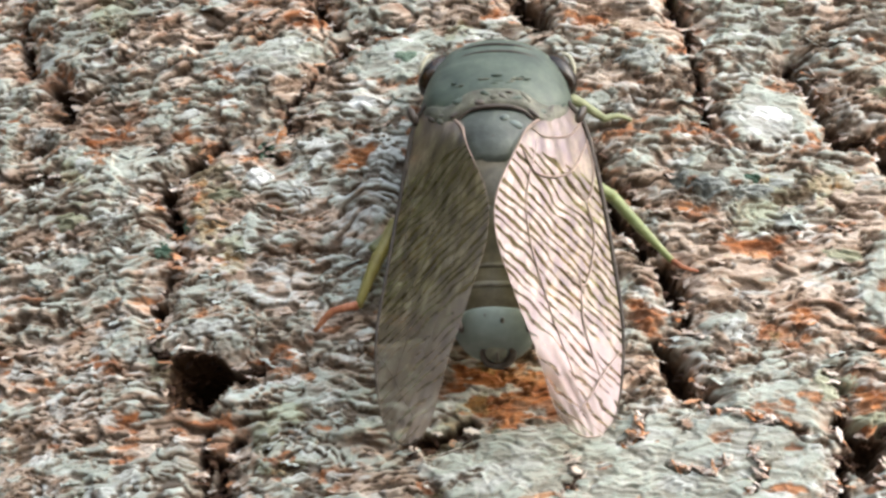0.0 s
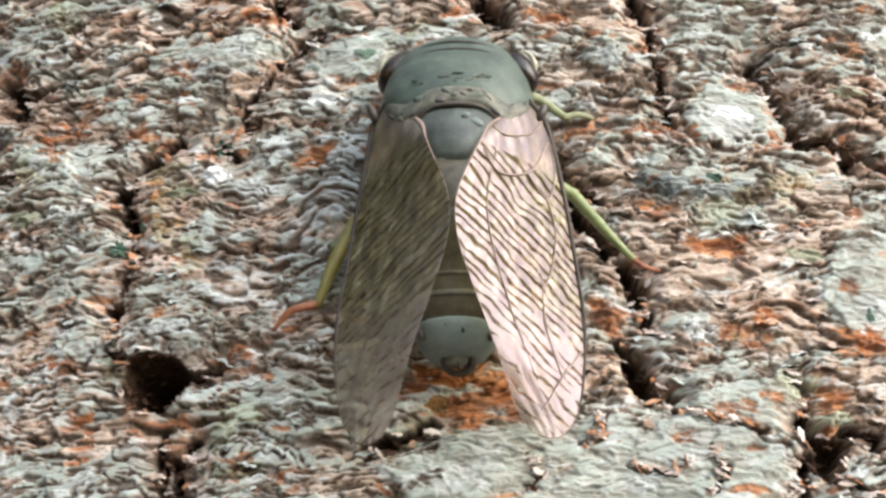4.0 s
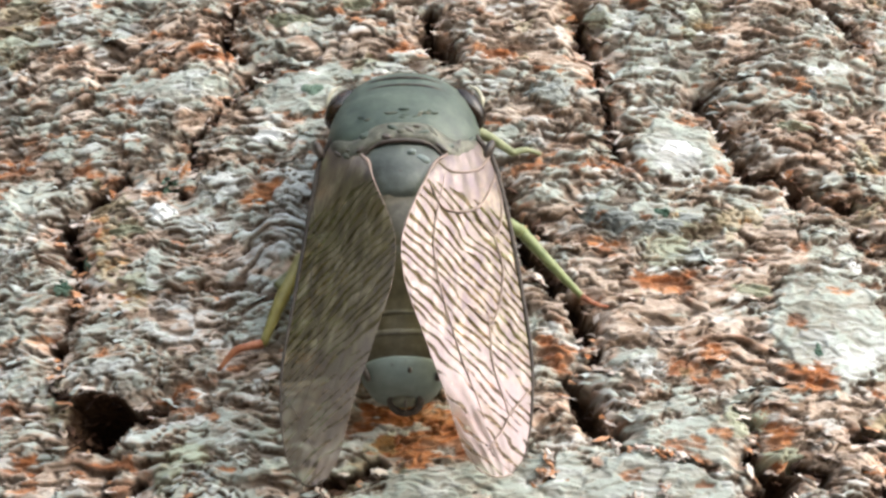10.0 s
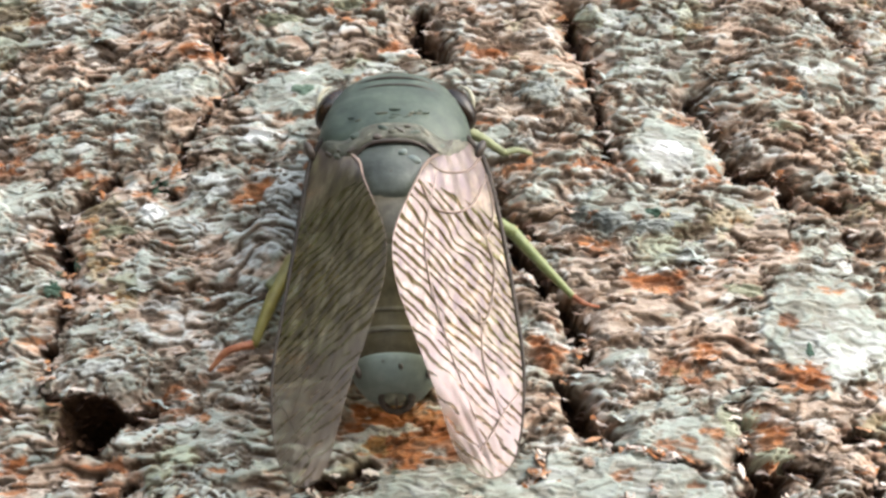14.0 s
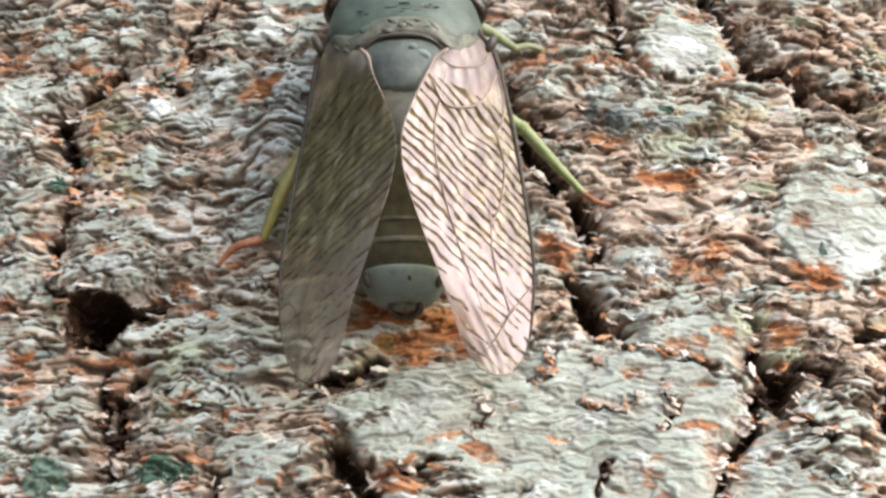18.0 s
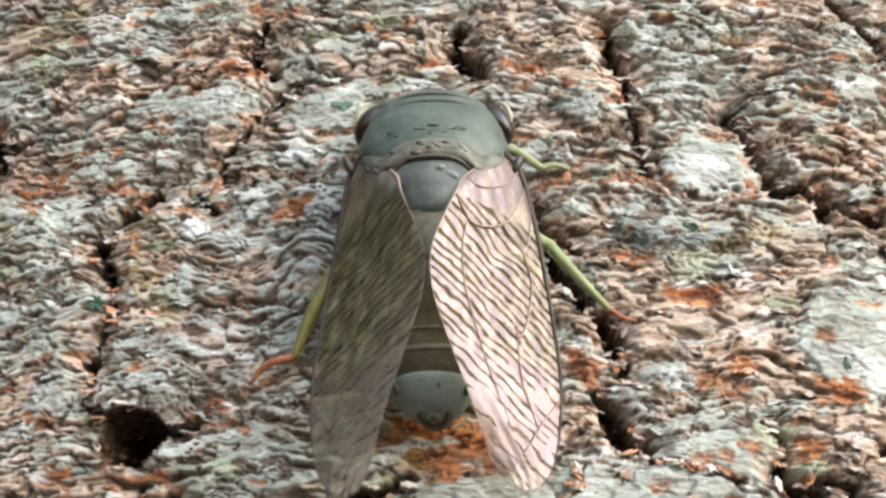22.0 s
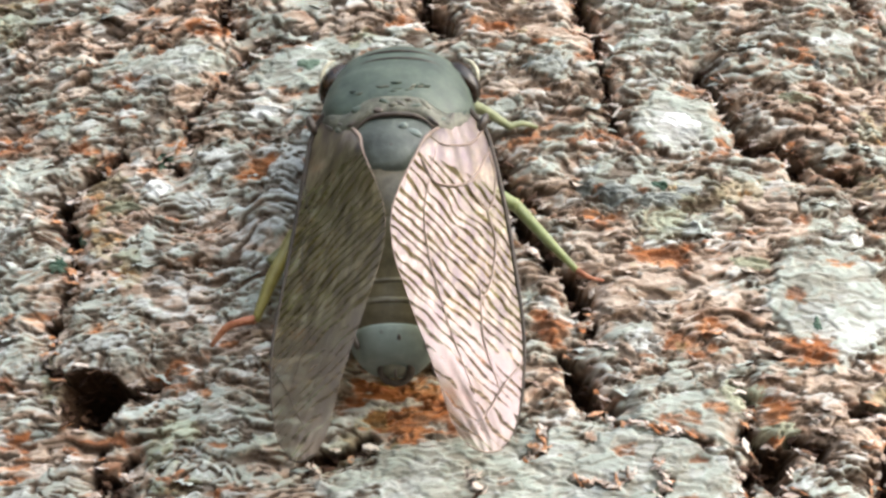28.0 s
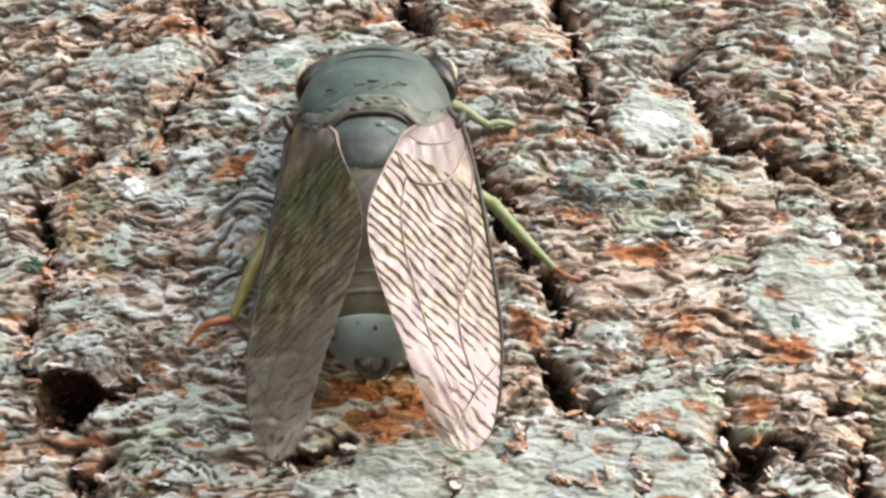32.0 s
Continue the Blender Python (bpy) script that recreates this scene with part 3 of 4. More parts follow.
        h = h - (1.3 * deep * np.minimum(pinch, 1.1) + 0.6 * ragged) * cut - 1.6 * (fbm(x / 1.2, z / 1.0, 65, 2) - 0.5) * cut
        inner_and_shade = np.maximum(inner_and_shade, smooth(half * 1.45 + 0.18, half * 1.0, d + 0.3 * ragged))
    torn = near * smooth(0.40, 0.55, fbm(x / 2.6, z / 1.3, 171, 4, 0.6))
    lichen, chalk = lichen * (1 - 0.75 * torn), chalk * (1 - 0.8 * torn)
    rust = np.maximum(rust, 0.6 * torn * smooth(0.42, 0.58, fbm(x / 3.0, z / 1.6, 175, 3, 0.6)))
    cx, cz, rx, rz = HOLE
    hx, hz = 0.6 * x + 0.4 * gx, 0.6 * z + 0.4 * gz
    d = (np.abs((hx - cx) / rx) ** 2.6 + np.abs((hz - cz) / rz) ** 2.6) ** (1 / 2.6)
    h = (h - valley) * (1 - 0.7 * smooth(1.05, 0.9, d)) - 11.0 * smooth(1.06, 0.7, d)
    inner_and_shade = np.maximum(inner_and_shade, smooth(1.14, 1.0, d))
    keep = 1 - inner_and_shade
    return h, lichen * keep, rust * keep, chalk * keep, inner_and_shade, tint


def on_trunk(x, z, out):
    """World metres of places that stand out from the trunk by a number of mm."""
    a = np.asarray(x) / TRUNK_R
    r = TRUNK_R + np.asarray(out)
    return np.stack([r * np.sin(a), TRUNK_R - r * np.cos(a), np.asarray(z) + 0 * a], -1) * MM


# ---- building helpers ----
def part(name, bm, mat, parent=None, label="", smooth_shade=True):
    me = bpy.data.meshes.new(name)
    bm.normal_update()
    bm.to_mesh(me)
    bm.free()
    return finish(name, me, mat, parent, label, smooth_shade)


def finish(name, me, mat, parent=None, label="", smooth_shade=True):
    if not me.materials:
        me.materials.append(mat)
    if smooth_shade:
        me.polygons.foreach_set("use_smooth", [True] * len(me.polygons))
    ob = new(name, me)
    ob.parent = parent
    if label:
        tagged(ob, label)
    return ob


def sheet_mesh(name, co, faces):
    me = bpy.data.meshes.new(name)
    me.vertices.add(len(co))
    me.vertices.foreach_set("co", np.asarray(co, np.float32).ravel())
    faces = np.asarray(faces, np.int32)
    me.loops.add(faces.size)
    me.loops.foreach_set("vertex_index", faces.ravel())
    me.polygons.add(len(faces))
    me.polygons.foreach_set("loop_start", np.arange(0, faces.size, faces.shape[1], dtype=np.int32))
    me.update(calc_edges=True)
    return me


# ---- ground ----
def build_ground():
    bm = bmesh.new()
    rings, n = [0.02, 0.3, 0.5, 1, 2, 4, 8, 20, 60, 200, 900], 48
    rows = []
    for r in rings:
        rows.append([bm.verts.new((r * math.sin(6.28318 * i / n), 0.25 + r * math.cos(6.28318 * i / n),
                                   -0.9 + 0.02 * min(r, 1.5) * (noise.noise((r * 3 * math.sin(6.28318 * i / n), r * 3 * math.cos(6.28318 * i / n), 0))))) for i in range(n)])
    for a, b in zip(rows[:-1], rows[1:]):
        for i in range(n):
            bm.faces.new((a[i], a[(i + 1) % n], b[(i + 1) % n], b[i]))
    bm.faces.new(rows[0][::-1])
    bmesh.ops.recalc_face_normals(bm, faces=bm.faces)
    tagged(part("ground", bm, SOIL), "dark soil with leaf litter under the tree", "ground", kind="structure")


def build_backdrop():
    """Plain dark woods, unseen, added to close the side away from the open sky and darken the left wing."""
    bm = bmesh.new()
    rows = []
    for k in range(33):
        a = radians(43 + 77 * k / 32)
        r = 3.2 + 0.25 * math.sin(k * 1.7)
        rows.append([bm.verts.new((-r * math.sin(a), 0.25 - r * math.cos(a), -0.95 + 4.3 * j / 8 * (1 + 0.04 * math.sin(k * 2.3)))) for j in range(9)])
    for a, b in zip(rows[:-1], rows[1:]):
        for j in range(8):
            bm.faces.new((a[j], a[j + 1], b[j + 1], b[j]))
    tagged(part("backdrop", bm, WOODS), "unseen dark green backdrop standing in for woods", "woods", kind="structure")


# ---- tree trunk ----
X0, X1, Z0, Z1, STEP, ZSTEP = -74.0, 62.0, -42.0, 56.0, 0.17, 0.125


def build_trunk():
    tree = tagged(new("tree_trunk"), "tree trunk with flaky, lichen-crusted grey and rust-brown bark", "tree trunk", kind="structure")
    nx, nz = round((X1 - X0) / STEP) + 1, round((Z1 - Z0) / ZSTEP) + 1
    gx, gz = np.meshgrid(np.linspace(X0, X1, nx), np.linspace(Z0, Z1, nz))
    h, lichen, rust, chalk, inner_and_shade, tint = bark_relief(gx, gz)
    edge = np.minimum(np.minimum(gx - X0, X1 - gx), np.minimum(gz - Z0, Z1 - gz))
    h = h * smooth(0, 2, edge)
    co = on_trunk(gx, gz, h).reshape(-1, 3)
    tone = np.stack([lichen, rust, chalk, inner_and_shade], -1).reshape(-1, 4).astype(np.float32)
    tint = tint.ravel().astype(np.float32)
    # plates of bark that part along the cracks
    rng = np.random.RandomState(5)
    px, pz = np.meshgrid(np.arange(-66, 64, 20.0), np.arange(-36, 58, 19.0))
    px, pz = px + rng.uniform(-4, 4, px.shape), pz + rng.uniform(-6, 6, pz.shape)
    mx, mz = gx[:-1, :-1] + STEP / 2, gz[:-1, :-1] + ZSTEP / 2
    mx, mz = mx + 6 * (fbm(mx / 6, mz / 6, 71, 3) - 0.5), mz + 6 * (fbm(mx / 6, mz / 6, 72, 3) - 0.5)
    label, best = np.zeros(mx.shape, int), np.full(mx.shape, 1e9)
    for k, (a, b) in enumerate(zip(px.ravel(), pz.ravel())):
        d = np.hypot(mx - a, (mz - b) * 0.75)
        label[d < best], best = k, np.minimum(best, d)
    mx, mz = gx[:-1, :-1] + STEP / 2, gz[:-1, :-1] + ZSTEP / 2
    crusts = round_index(*drift(mx, mz), LICHEN_ROUNDS, 1.3 * (fbm(mx / 3.2, mz / 2.4, 21, 4, 0.6) - 0.5))
    rusts = round_index(mx, mz, RUST_ROUNDS, 1.4 * (fbm(mx / 2.4, mz / 1.2, 41, 4, 0.6) - 0.5))
    label = np.where(rusts >= 0, 2000 + rusts, np.where(crusts >= 0, 1000 + crusts, label))
    base = np.arange(nx * nz).reshape(nz, nx)
    quads = np.stack([base[:-1, :-1], base[:-1, 1:], base[1:, 1:], base[1:, :-1]], -1).reshape(-1, 4)
    label = label.ravel()
    for k in np.unique(label):
        mine = quads[label == k]
        name = "bark_plate" if k < 1000 else ("lichen_patch" if k < 2000 else "bare_rusty_patch")
        used, local = np.unique(mine, return_inverse=True)
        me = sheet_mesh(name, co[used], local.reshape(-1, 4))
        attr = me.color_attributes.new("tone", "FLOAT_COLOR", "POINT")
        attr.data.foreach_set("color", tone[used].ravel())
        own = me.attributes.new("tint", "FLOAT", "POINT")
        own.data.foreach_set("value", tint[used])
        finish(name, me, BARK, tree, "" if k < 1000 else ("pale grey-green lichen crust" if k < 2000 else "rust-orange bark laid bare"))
    # the rest of the trunk, down to the ground and up past the view, all the way round
    round_a = np.concatenate([np.linspace(X1, 2 * math.pi * TRUNK_R + X0, 150)])
    zs = np.concatenate([np.linspace(-960, Z0, 90), np.linspace(Z1, 2600, 130)])
    inside = np.linspace(X0, X1, 24)
    parts = [(round_a, np.concatenate([np.linspace(-960, Z0, 90), np.linspace(Z0, Z1, 14)[1:-1], np.linspace(Z1, 2600, 130)])),
             (inside, np.linspace(-960, Z0, 90)), (inside, np.linspace(Z1, 2600, 130))]
    for ax, az in parts:
        cx, cz = np.meshgrid(ax, az)
        around = np.cos(cx / TRUNK_R), np.sin(cx / TRUNK_R)
        rough = 9 * (fbm(around[0] * 9 + 30, cz / 60 + around[1] * 9, 81, 5, 0.6) - 0.5)
        rim = np.minimum(np.minimum(np.abs(cx - X0), np.abs(cx - X1)), np.minimum(np.abs(cz - Z0), np.abs(cz - Z1)))
        rim = np.where((cz > Z0 - 1) & (cz < Z1 + 1), np.minimum(np.abs(cx - X1), np.abs(cx - X0 - 2 * math.pi * TRUNK_R)), rim)
        me = sheet_mesh("outer_bark", on_trunk(cx, cz, rough * smooth(0, 20, rim)).reshape(-1, 3),
                        (lambda g: np.stack([g[:-1, :-1], g[:-1, 1:], g[1:, 1:], g[1:, :-1]], -1).reshape(-1, 4))(np.arange(cx.size).reshape(cx.shape)))
        attr = me.color_attributes.new("tone", "FLOAT_COLOR", "POINT")
        _, li, ru, ch, _, _ = bark_relief(cx, cz)
        attr.data.foreach_set("color", np.stack([li, ru, ch, 0 * li], -1).astype(np.float32).ravel())
        finish("outer_bark", me, BARK, tree)
    bm = bmesh.new()
    bmesh.ops.create_circle(bm, cap_ends=True, segments=64, radius=0.252, matrix=Matrix.Translation((0, 0.25, 2.596)))
    part("trunk_top", bm, FLAKE_BROWN, tree)
    return tree


# ---- loose flakes ----
def flake_shape(rng, w, t, thick):
    """One thin peeling scale: upper edge tucked in, ragged lower lip lifted. Local x along the trunk, y out, z up; mm."""
    n, m = 8, 3
    u = np.linspace(-1, 1, n)
    low = -t * (0.5 + rng.uniform(-0.28, 0.22, n)) * np.sqrt(1.05 - u**2)
    top = t * (0.42 + rng.uniform(-0.1, 0.1, n)) * np.sqrt(1.02 - u**2)
    lip = t * rng.uniform(0.15, 0.42) * (1 + rng.uniform(-0.35, 0.35, n)) * (1 - 0.6 * u**4)
    rows = []
    for side in (1, 0):
        for k in np.linspace(0, 1, m):
            z = top + (low - top) * k
            out = -0.3 + (lip + 0.3) * k**1.3 - (1 - side) * (thick * (0.4 + 0.6 * (1 - k)))
            rows.append(np.stack([u * w / 2 + rng.uniform(-0.06, 0.06, n) * w * k, out, z], -1))
    co = np.concatenate(rows)
    g = np.arange(2 * m * n).reshape(2, m, n)
    faces = []
    for i in range(n - 1):
        for k in range(m - 1):
            faces.append((g[0, k, i], g[0, k + 1, i], g[0, k + 1, i + 1], g[0, k, i + 1]))
            faces.append((g[1, k, i + 1], g[1, k + 1, i + 1], g[1, k + 1, i], g[1, k, i]))
        faces.append((g[0, m - 1, i], g[1, m - 1, i], g[1, m - 1, i + 1], g[0, m - 1, i + 1]))
    for k in range(m - 1):
        faces.append((g[0, k, 0], g[1, k, 0], g[1, k + 1, 0], g[0, k + 1, 0]))
        faces.append((g[0, k + 1, n - 1], g[1, k + 1, n - 1], g[1, k, n - 1], g[0, k, n - 1]))
    return co, np.array(faces)


def flake_place(x, z, h, tilt):
    """Axes of the trunk at a place, in world metres."""
    a = x / TRUNK_R
    out = np.array([math.sin(a), -math.cos(a), 0.0])
    along = np.array([math.cos(a), math.sin(a), 0.0])
    up = np.array([0, 0, 1.0])
    along, up = along * math.cos(tilt) + up * math.sin(tilt), up * math.cos(tilt) - along * math.sin(tilt)
    return np.stack([along, out, up], 0), on_trunk(x, z, h)


def build_flakes(tree):
    rng = np.random.RandomState(11)
    kinds = [FLAKE_GREY, FLAKE_BROWN, FLAKE_RUST]
    shapes = []
    for k in range(14):
        co, faces = flake_shape(rng, rng.uniform(1.4, 3.2), rng.uniform(0.7, 1.4), rng.uniform(0.1, 0.2))
        for mat in kinds:
            me = sheet_mesh("bark_flake", co * MM, faces)
            me.materials.append(mat)
            shapes.append(me)
    count = 2600
    x, z = rng.uniform(X0 + 4, X1 - 4, count), rng.uniform(Z0 + 4, Z1 - 4, count)
    h, lichen, rust, chalk, inner_and_shade, _ = bark_relief(x, z)
    clump = fbm(x / 10, z / 6, 91, 3)
    smoothed = rounds(x, z, LICHEN_ROUNDS, 0.3 * (fbm(x / 3.2, z / 2.4, 21, 4, 0.6) - 0.5))
    order = np.argsort(np.abs(x + 2) / 60 + np.abs(z) / 45)
    joined = {0: [], 1: [], 2: []}
    done = 0
    for i in order:
        if inner_and_shade[i] > 0.1 or chalk[i] > 0.35 or smoothed[i] > 0.12 or clump[i] < 0.40 or abs(x[i] + 4.5) < 9 and -22 < z[i] < 24:
            continue
        kind = 2 if rust[i] > 0.5 and rng.uniform() < 0.4 else (0 if lichen[i] + chalk[i] > 0.45 else 1)
        axes, at = flake_place(x[i], z[i], h[i] - 0.1, rng.normal(0, 0.3))
        if done < 300:
            ob = new("bark_flake", shapes[3 * rng.randint(14) + kind])
            ob.parent = tree
            m = Matrix(np.r_[np.c_[axes.T, at], [[0, 0, 0, 1]]].tolist())
            ob.matrix_world = m
        else:
            co, faces = flake_shape(rng, rng.uniform(1.0, 3.0), rng.uniform(0.5, 1.3), rng.uniform(0.08, 0.2))
            joined[kind].append((co * MM @ axes + at, faces))
        done += 1
    for kind, some in joined.items():
        if some:
            sizes = np.cumsum([0] + [len(c) for c, _ in some[:-1]])
            me = sheet_mesh("small_flakes", np.concatenate([c for c, _ in some]), np.concatenate([f + s for (_, f), s in zip(some, sizes)]))
            tagged(finish("small_flakes", me, kinds[kind], tree, smooth_shade=True), kind="stuff")


def build_shreds(tree):
    """Torn shreds of bark along the walls of the cracks and round the hole."""
    rng = np.random.RandomState(23)
    places = []
    for run, half, deep in CRACKS:
        for (ax, az), (bx, bz) in zip(run[:-1], run[1:]):
            length = math.hypot(bx - ax, bz - az)
            for k in range(int(length * 5)):
                u, side = rng.uniform(), rng.choice((-1, 1)) * half * rng.uniform(0.4, 1.7)
                places.append((ax + (bx - ax) * u + side * (bz - az) / length, az + (bz - az) * u - side * (bx - ax) / length))
    for k in range(70):
        a, r = rng.uniform(0, 6.2832), rng.uniform(0.75, 1.15)
        places.append((HOLE[0] + r * HOLE[2] * math.cos(a), HOLE[1] + r * HOLE[3] * math.sin(a)))
    x, z = np.array(places).T
    h, lichen, rust, chalk, inner_and_shade, _ = bark_relief(x, z)
    some = {0: [], 1: [], 2: []}
    for i in range(len(x)):
        if abs(x[i] + 4.5) < 8 and -22 < z[i] < 24:
            continue
        kind = 0 if inner_and_shade[i] > 0.6 else (1 if rng.uniform() < 0.75 else 2)
        axes, at = flake_place(x[i], z[i], h[i] + rng.uniform(-0.1, 0.35), rng.normal(0, 0.7))
        co, faces = flake_shape(rng, rng.uniform(0.8, 2.2), rng.uniform(0.4, 1.1), rng.uniform(0.08, 0.2))
        some[kind].append((co * MM @ axes + at, faces))
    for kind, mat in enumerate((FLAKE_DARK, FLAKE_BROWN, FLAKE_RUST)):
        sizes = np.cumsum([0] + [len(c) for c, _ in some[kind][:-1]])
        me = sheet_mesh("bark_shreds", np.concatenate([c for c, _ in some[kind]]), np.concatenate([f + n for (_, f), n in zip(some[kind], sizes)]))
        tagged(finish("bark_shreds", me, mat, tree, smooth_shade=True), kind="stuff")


def crust(name, tree, cx, cz, rx, rz, mat, label, seed):
    """A thin lobed crust of lichen that follows the bark."""
    rng = np.random.RandomState(seed)
    n, m = 48, 14
    ang = np.linspace(0, 2 * math.pi, n, endpoint=False)
    lobe = 1 + 0.16 * np.sin(ang * 3 + rng.uniform(0, 6)) + 0.12 * np.sin(ang * 5 + rng.uniform(0, 6)) + rng.uniform(-0.08, 0.08, n)
    rad = np.linspace(0, 1, m)[1:]
    x = np.concatenate([[cx], (cx + np.outer(rad, np.cos(ang) * lobe * rx)).ravel()])
    z = np.concatenate([[cz], (cz + np.outer(rad, np.sin(ang) * lobe * rz)).ravel()])
    h = bark_relief(x, z)[0]
    lift = np.concatenate([[0.16], np.repeat(0.16 - 0.4 * rad**4, n)]) + rng.uniform(0, 0.06, len(x))
    co = on_trunk(x, z, h + lift)
    faces = []
    for i in range(n):
        j = (i + 1) % n
        faces.append((0, 1 + i, 1 + j, 1 + j))
        for k in range(m - 2):
            a, b = 1 + k * n, 1 + (k + 1) * n
            faces.append((a + i, b + i, b + j, a + j))
    bm = bmesh.new()
    vs = [bm.verts.new(c) for c in co]
    for f in faces:
        bm.faces.new([vs[k] for k in dict.fromkeys(f)])
    return part(name, bm, mat, tree, label)


# ---- cicada ----
BODY_X = -4.6  # mm, the line of its back


def loft(sections, n=28, power=2.2, close=True):
    """Rings across the body: z, half width, middle height, half height, in mm; x across, y towards the trunk, z to the head."""
    bm = bmesh.new()
    rows = []
    for z, hw, mid, hh in sections:
        row = []
        for i in range(n):
            a = 2 * math.pi * i / n
            c, s = math.cos(a), math.sin(a)
            x = math.copysign(abs(c) ** (2 / power), c) * hw
            o = mid + math.copysign(abs(s) ** (2 / power), s) * hh
            row.append(bm.verts.new((x * MM, -o * MM, z * MM)))
        rows.append(row)
    for a, b in zip(rows[:-1], rows[1:]):
        for i in range(n):
            bm.faces.new((a[i], a[(i + 1) % n], b[(i + 1) % n], b[i]))
    if close:
        bm.faces.new(rows[0])
        bm.faces.new(rows[-1][::-1])
    bmesh.ops.recalc_face_normals(bm, faces=bm.faces)
    return bm


def spline(points, n):
    """A smooth run through a few points."""
    p = np.array(points, float)
    p = np.concatenate([[2 * p[0] - p[1]], p, [2 * p[-1] - p[-2]]])
    out = []
    for t in np.linspace(0, len(p) - 3 - 1e-9, n):
        k, u = int(t), t - int(t)
        a, b, c, d = p[k], p[k + 1], p[k + 2], p[k + 3]
        out.append(0.5 * (2 * b + (c - a) * u + (2 * a - 5 * b + 4 * c - d) * u**2 + (3 * b - a - 3 * c + d) * u**3))
    return np.array(out)


def tube(points, radii, sides=8, steps=24):
    """A tapered round limb along a smooth run, mm."""
    run = spline(points, steps)
    rad = np.interp(np.linspace(0, 1, steps), np.linspace(0, 1, len(radii)), radii)
    bm = bmesh.new()
    rows = []
    for k in range(steps):
        d = run[min(k + 1, steps - 1)] - run[max(k - 1, 0)]
        d = d / (np.linalg.norm(d) + 1e-9)
        side = np.cross(d, (0.3, 1, 0.1))
        side /= np.linalg.norm(side)
        up = np.cross(side, d)
        rows.append([bm.verts.new((run[k] + rad[k] * (math.cos(6.28318 * i / sides) * side + math.sin(6.28318 * i / sides) * up)) * MM) for i in range(sides)])
    for a, b in zip(rows[:-1], rows[1:]):
        for i in range(sides):
            bm.faces.new((a[i], a[(i + 1) % sides], b[(i + 1) % sides], b[i]))
    bm.faces.new(rows[0])
    bm.faces.new(rows[-1])
    bmesh.ops.recalc_face_normals(bm, faces=bm.faces)
    return bm


def ball(cx, out, cz, rx, ro, rz, tilt=0.0, seg=24):
    bm = bmesh.new()
    bmesh.ops.create_uvsphere(bm, u_segments=seg, v_segments=seg // 2, radius=1)
    m = Matrix.Translation((cx * MM, -out * MM, cz * MM)) @ Matrix.Rotation(tilt, 4, "Y") @ Matrix.Diagonal((rx * MM, ro * MM, rz * MM, 1))
    bmesh.ops.transform(bm, matrix=m, verts=bm.verts)
    return bm


# edges of a folded wing from its root to its tip: across, height, along (mm)
WING_OUTER = [(7.6, 8.8, 12.6), (9.4, 7.9, 10.6), (10.8, 7.0, 6.0), (11.9, 6.0, 0.0), (12.7, 5.6, -8.0), (12.9, 5.6, -14.0), (12.5, 5.8, -18.8), (12.0, 5.9, -21.8), (11.4, 6.0, -23.8), (10.3, 6.2, -25.3)]
WING_INNER = [(5.1, 11.4, 8.5), (3.7, 12.8, 6.4), (2.5, 13.9, 3.2), (0.3, 13.9, -2.8), (0.3, 13.6, -7.6), (2.0, 12.6, -13.4), (4.0, 10.8, -18.8), (5.1, 9.2, -21.9), (5.8, 8.2, -23.7), (6.9, 7.2, -25.1)]


def wing_point(s, w, side):
    """A place on the wing: s from root to tip, w from the back's edge to the leading edge."""
    i, o = WING_I[int(round(s * 60))], WING_O[int(round(s * 60))]
    p = i + (o - i) * w
    p[1] = i[1] + (o[1] - i[1]) * w**1.08
    p[2] -= (1.1 if side < 0 else 0.3) * s**3
    p[2] -= 0.7 * math.sin(math.pi * w) * s**9
    p[0] -= 0.8 * w * s if side < 0 else 0.0
    p[0] -= (1.2 if side < 0 else 0.5) * w * math.exp(-(((s - 0.32) / 0.24) ** 2))
    p[0] += (0.9 - 1.4 * math.exp(-((s / 0.2) ** 2)) if side < 0 else -0.3) * (1 - w) * (1 - s)
    p[1] += 0.4 * math.sin(math.pi * w) * (1 - 0.5 * s)
    return np.array([side * p[0], -p[1], p[2]])


WING_I, WING_O = spline(WING_INNER, 61), spline(WING_OUTER, 61)


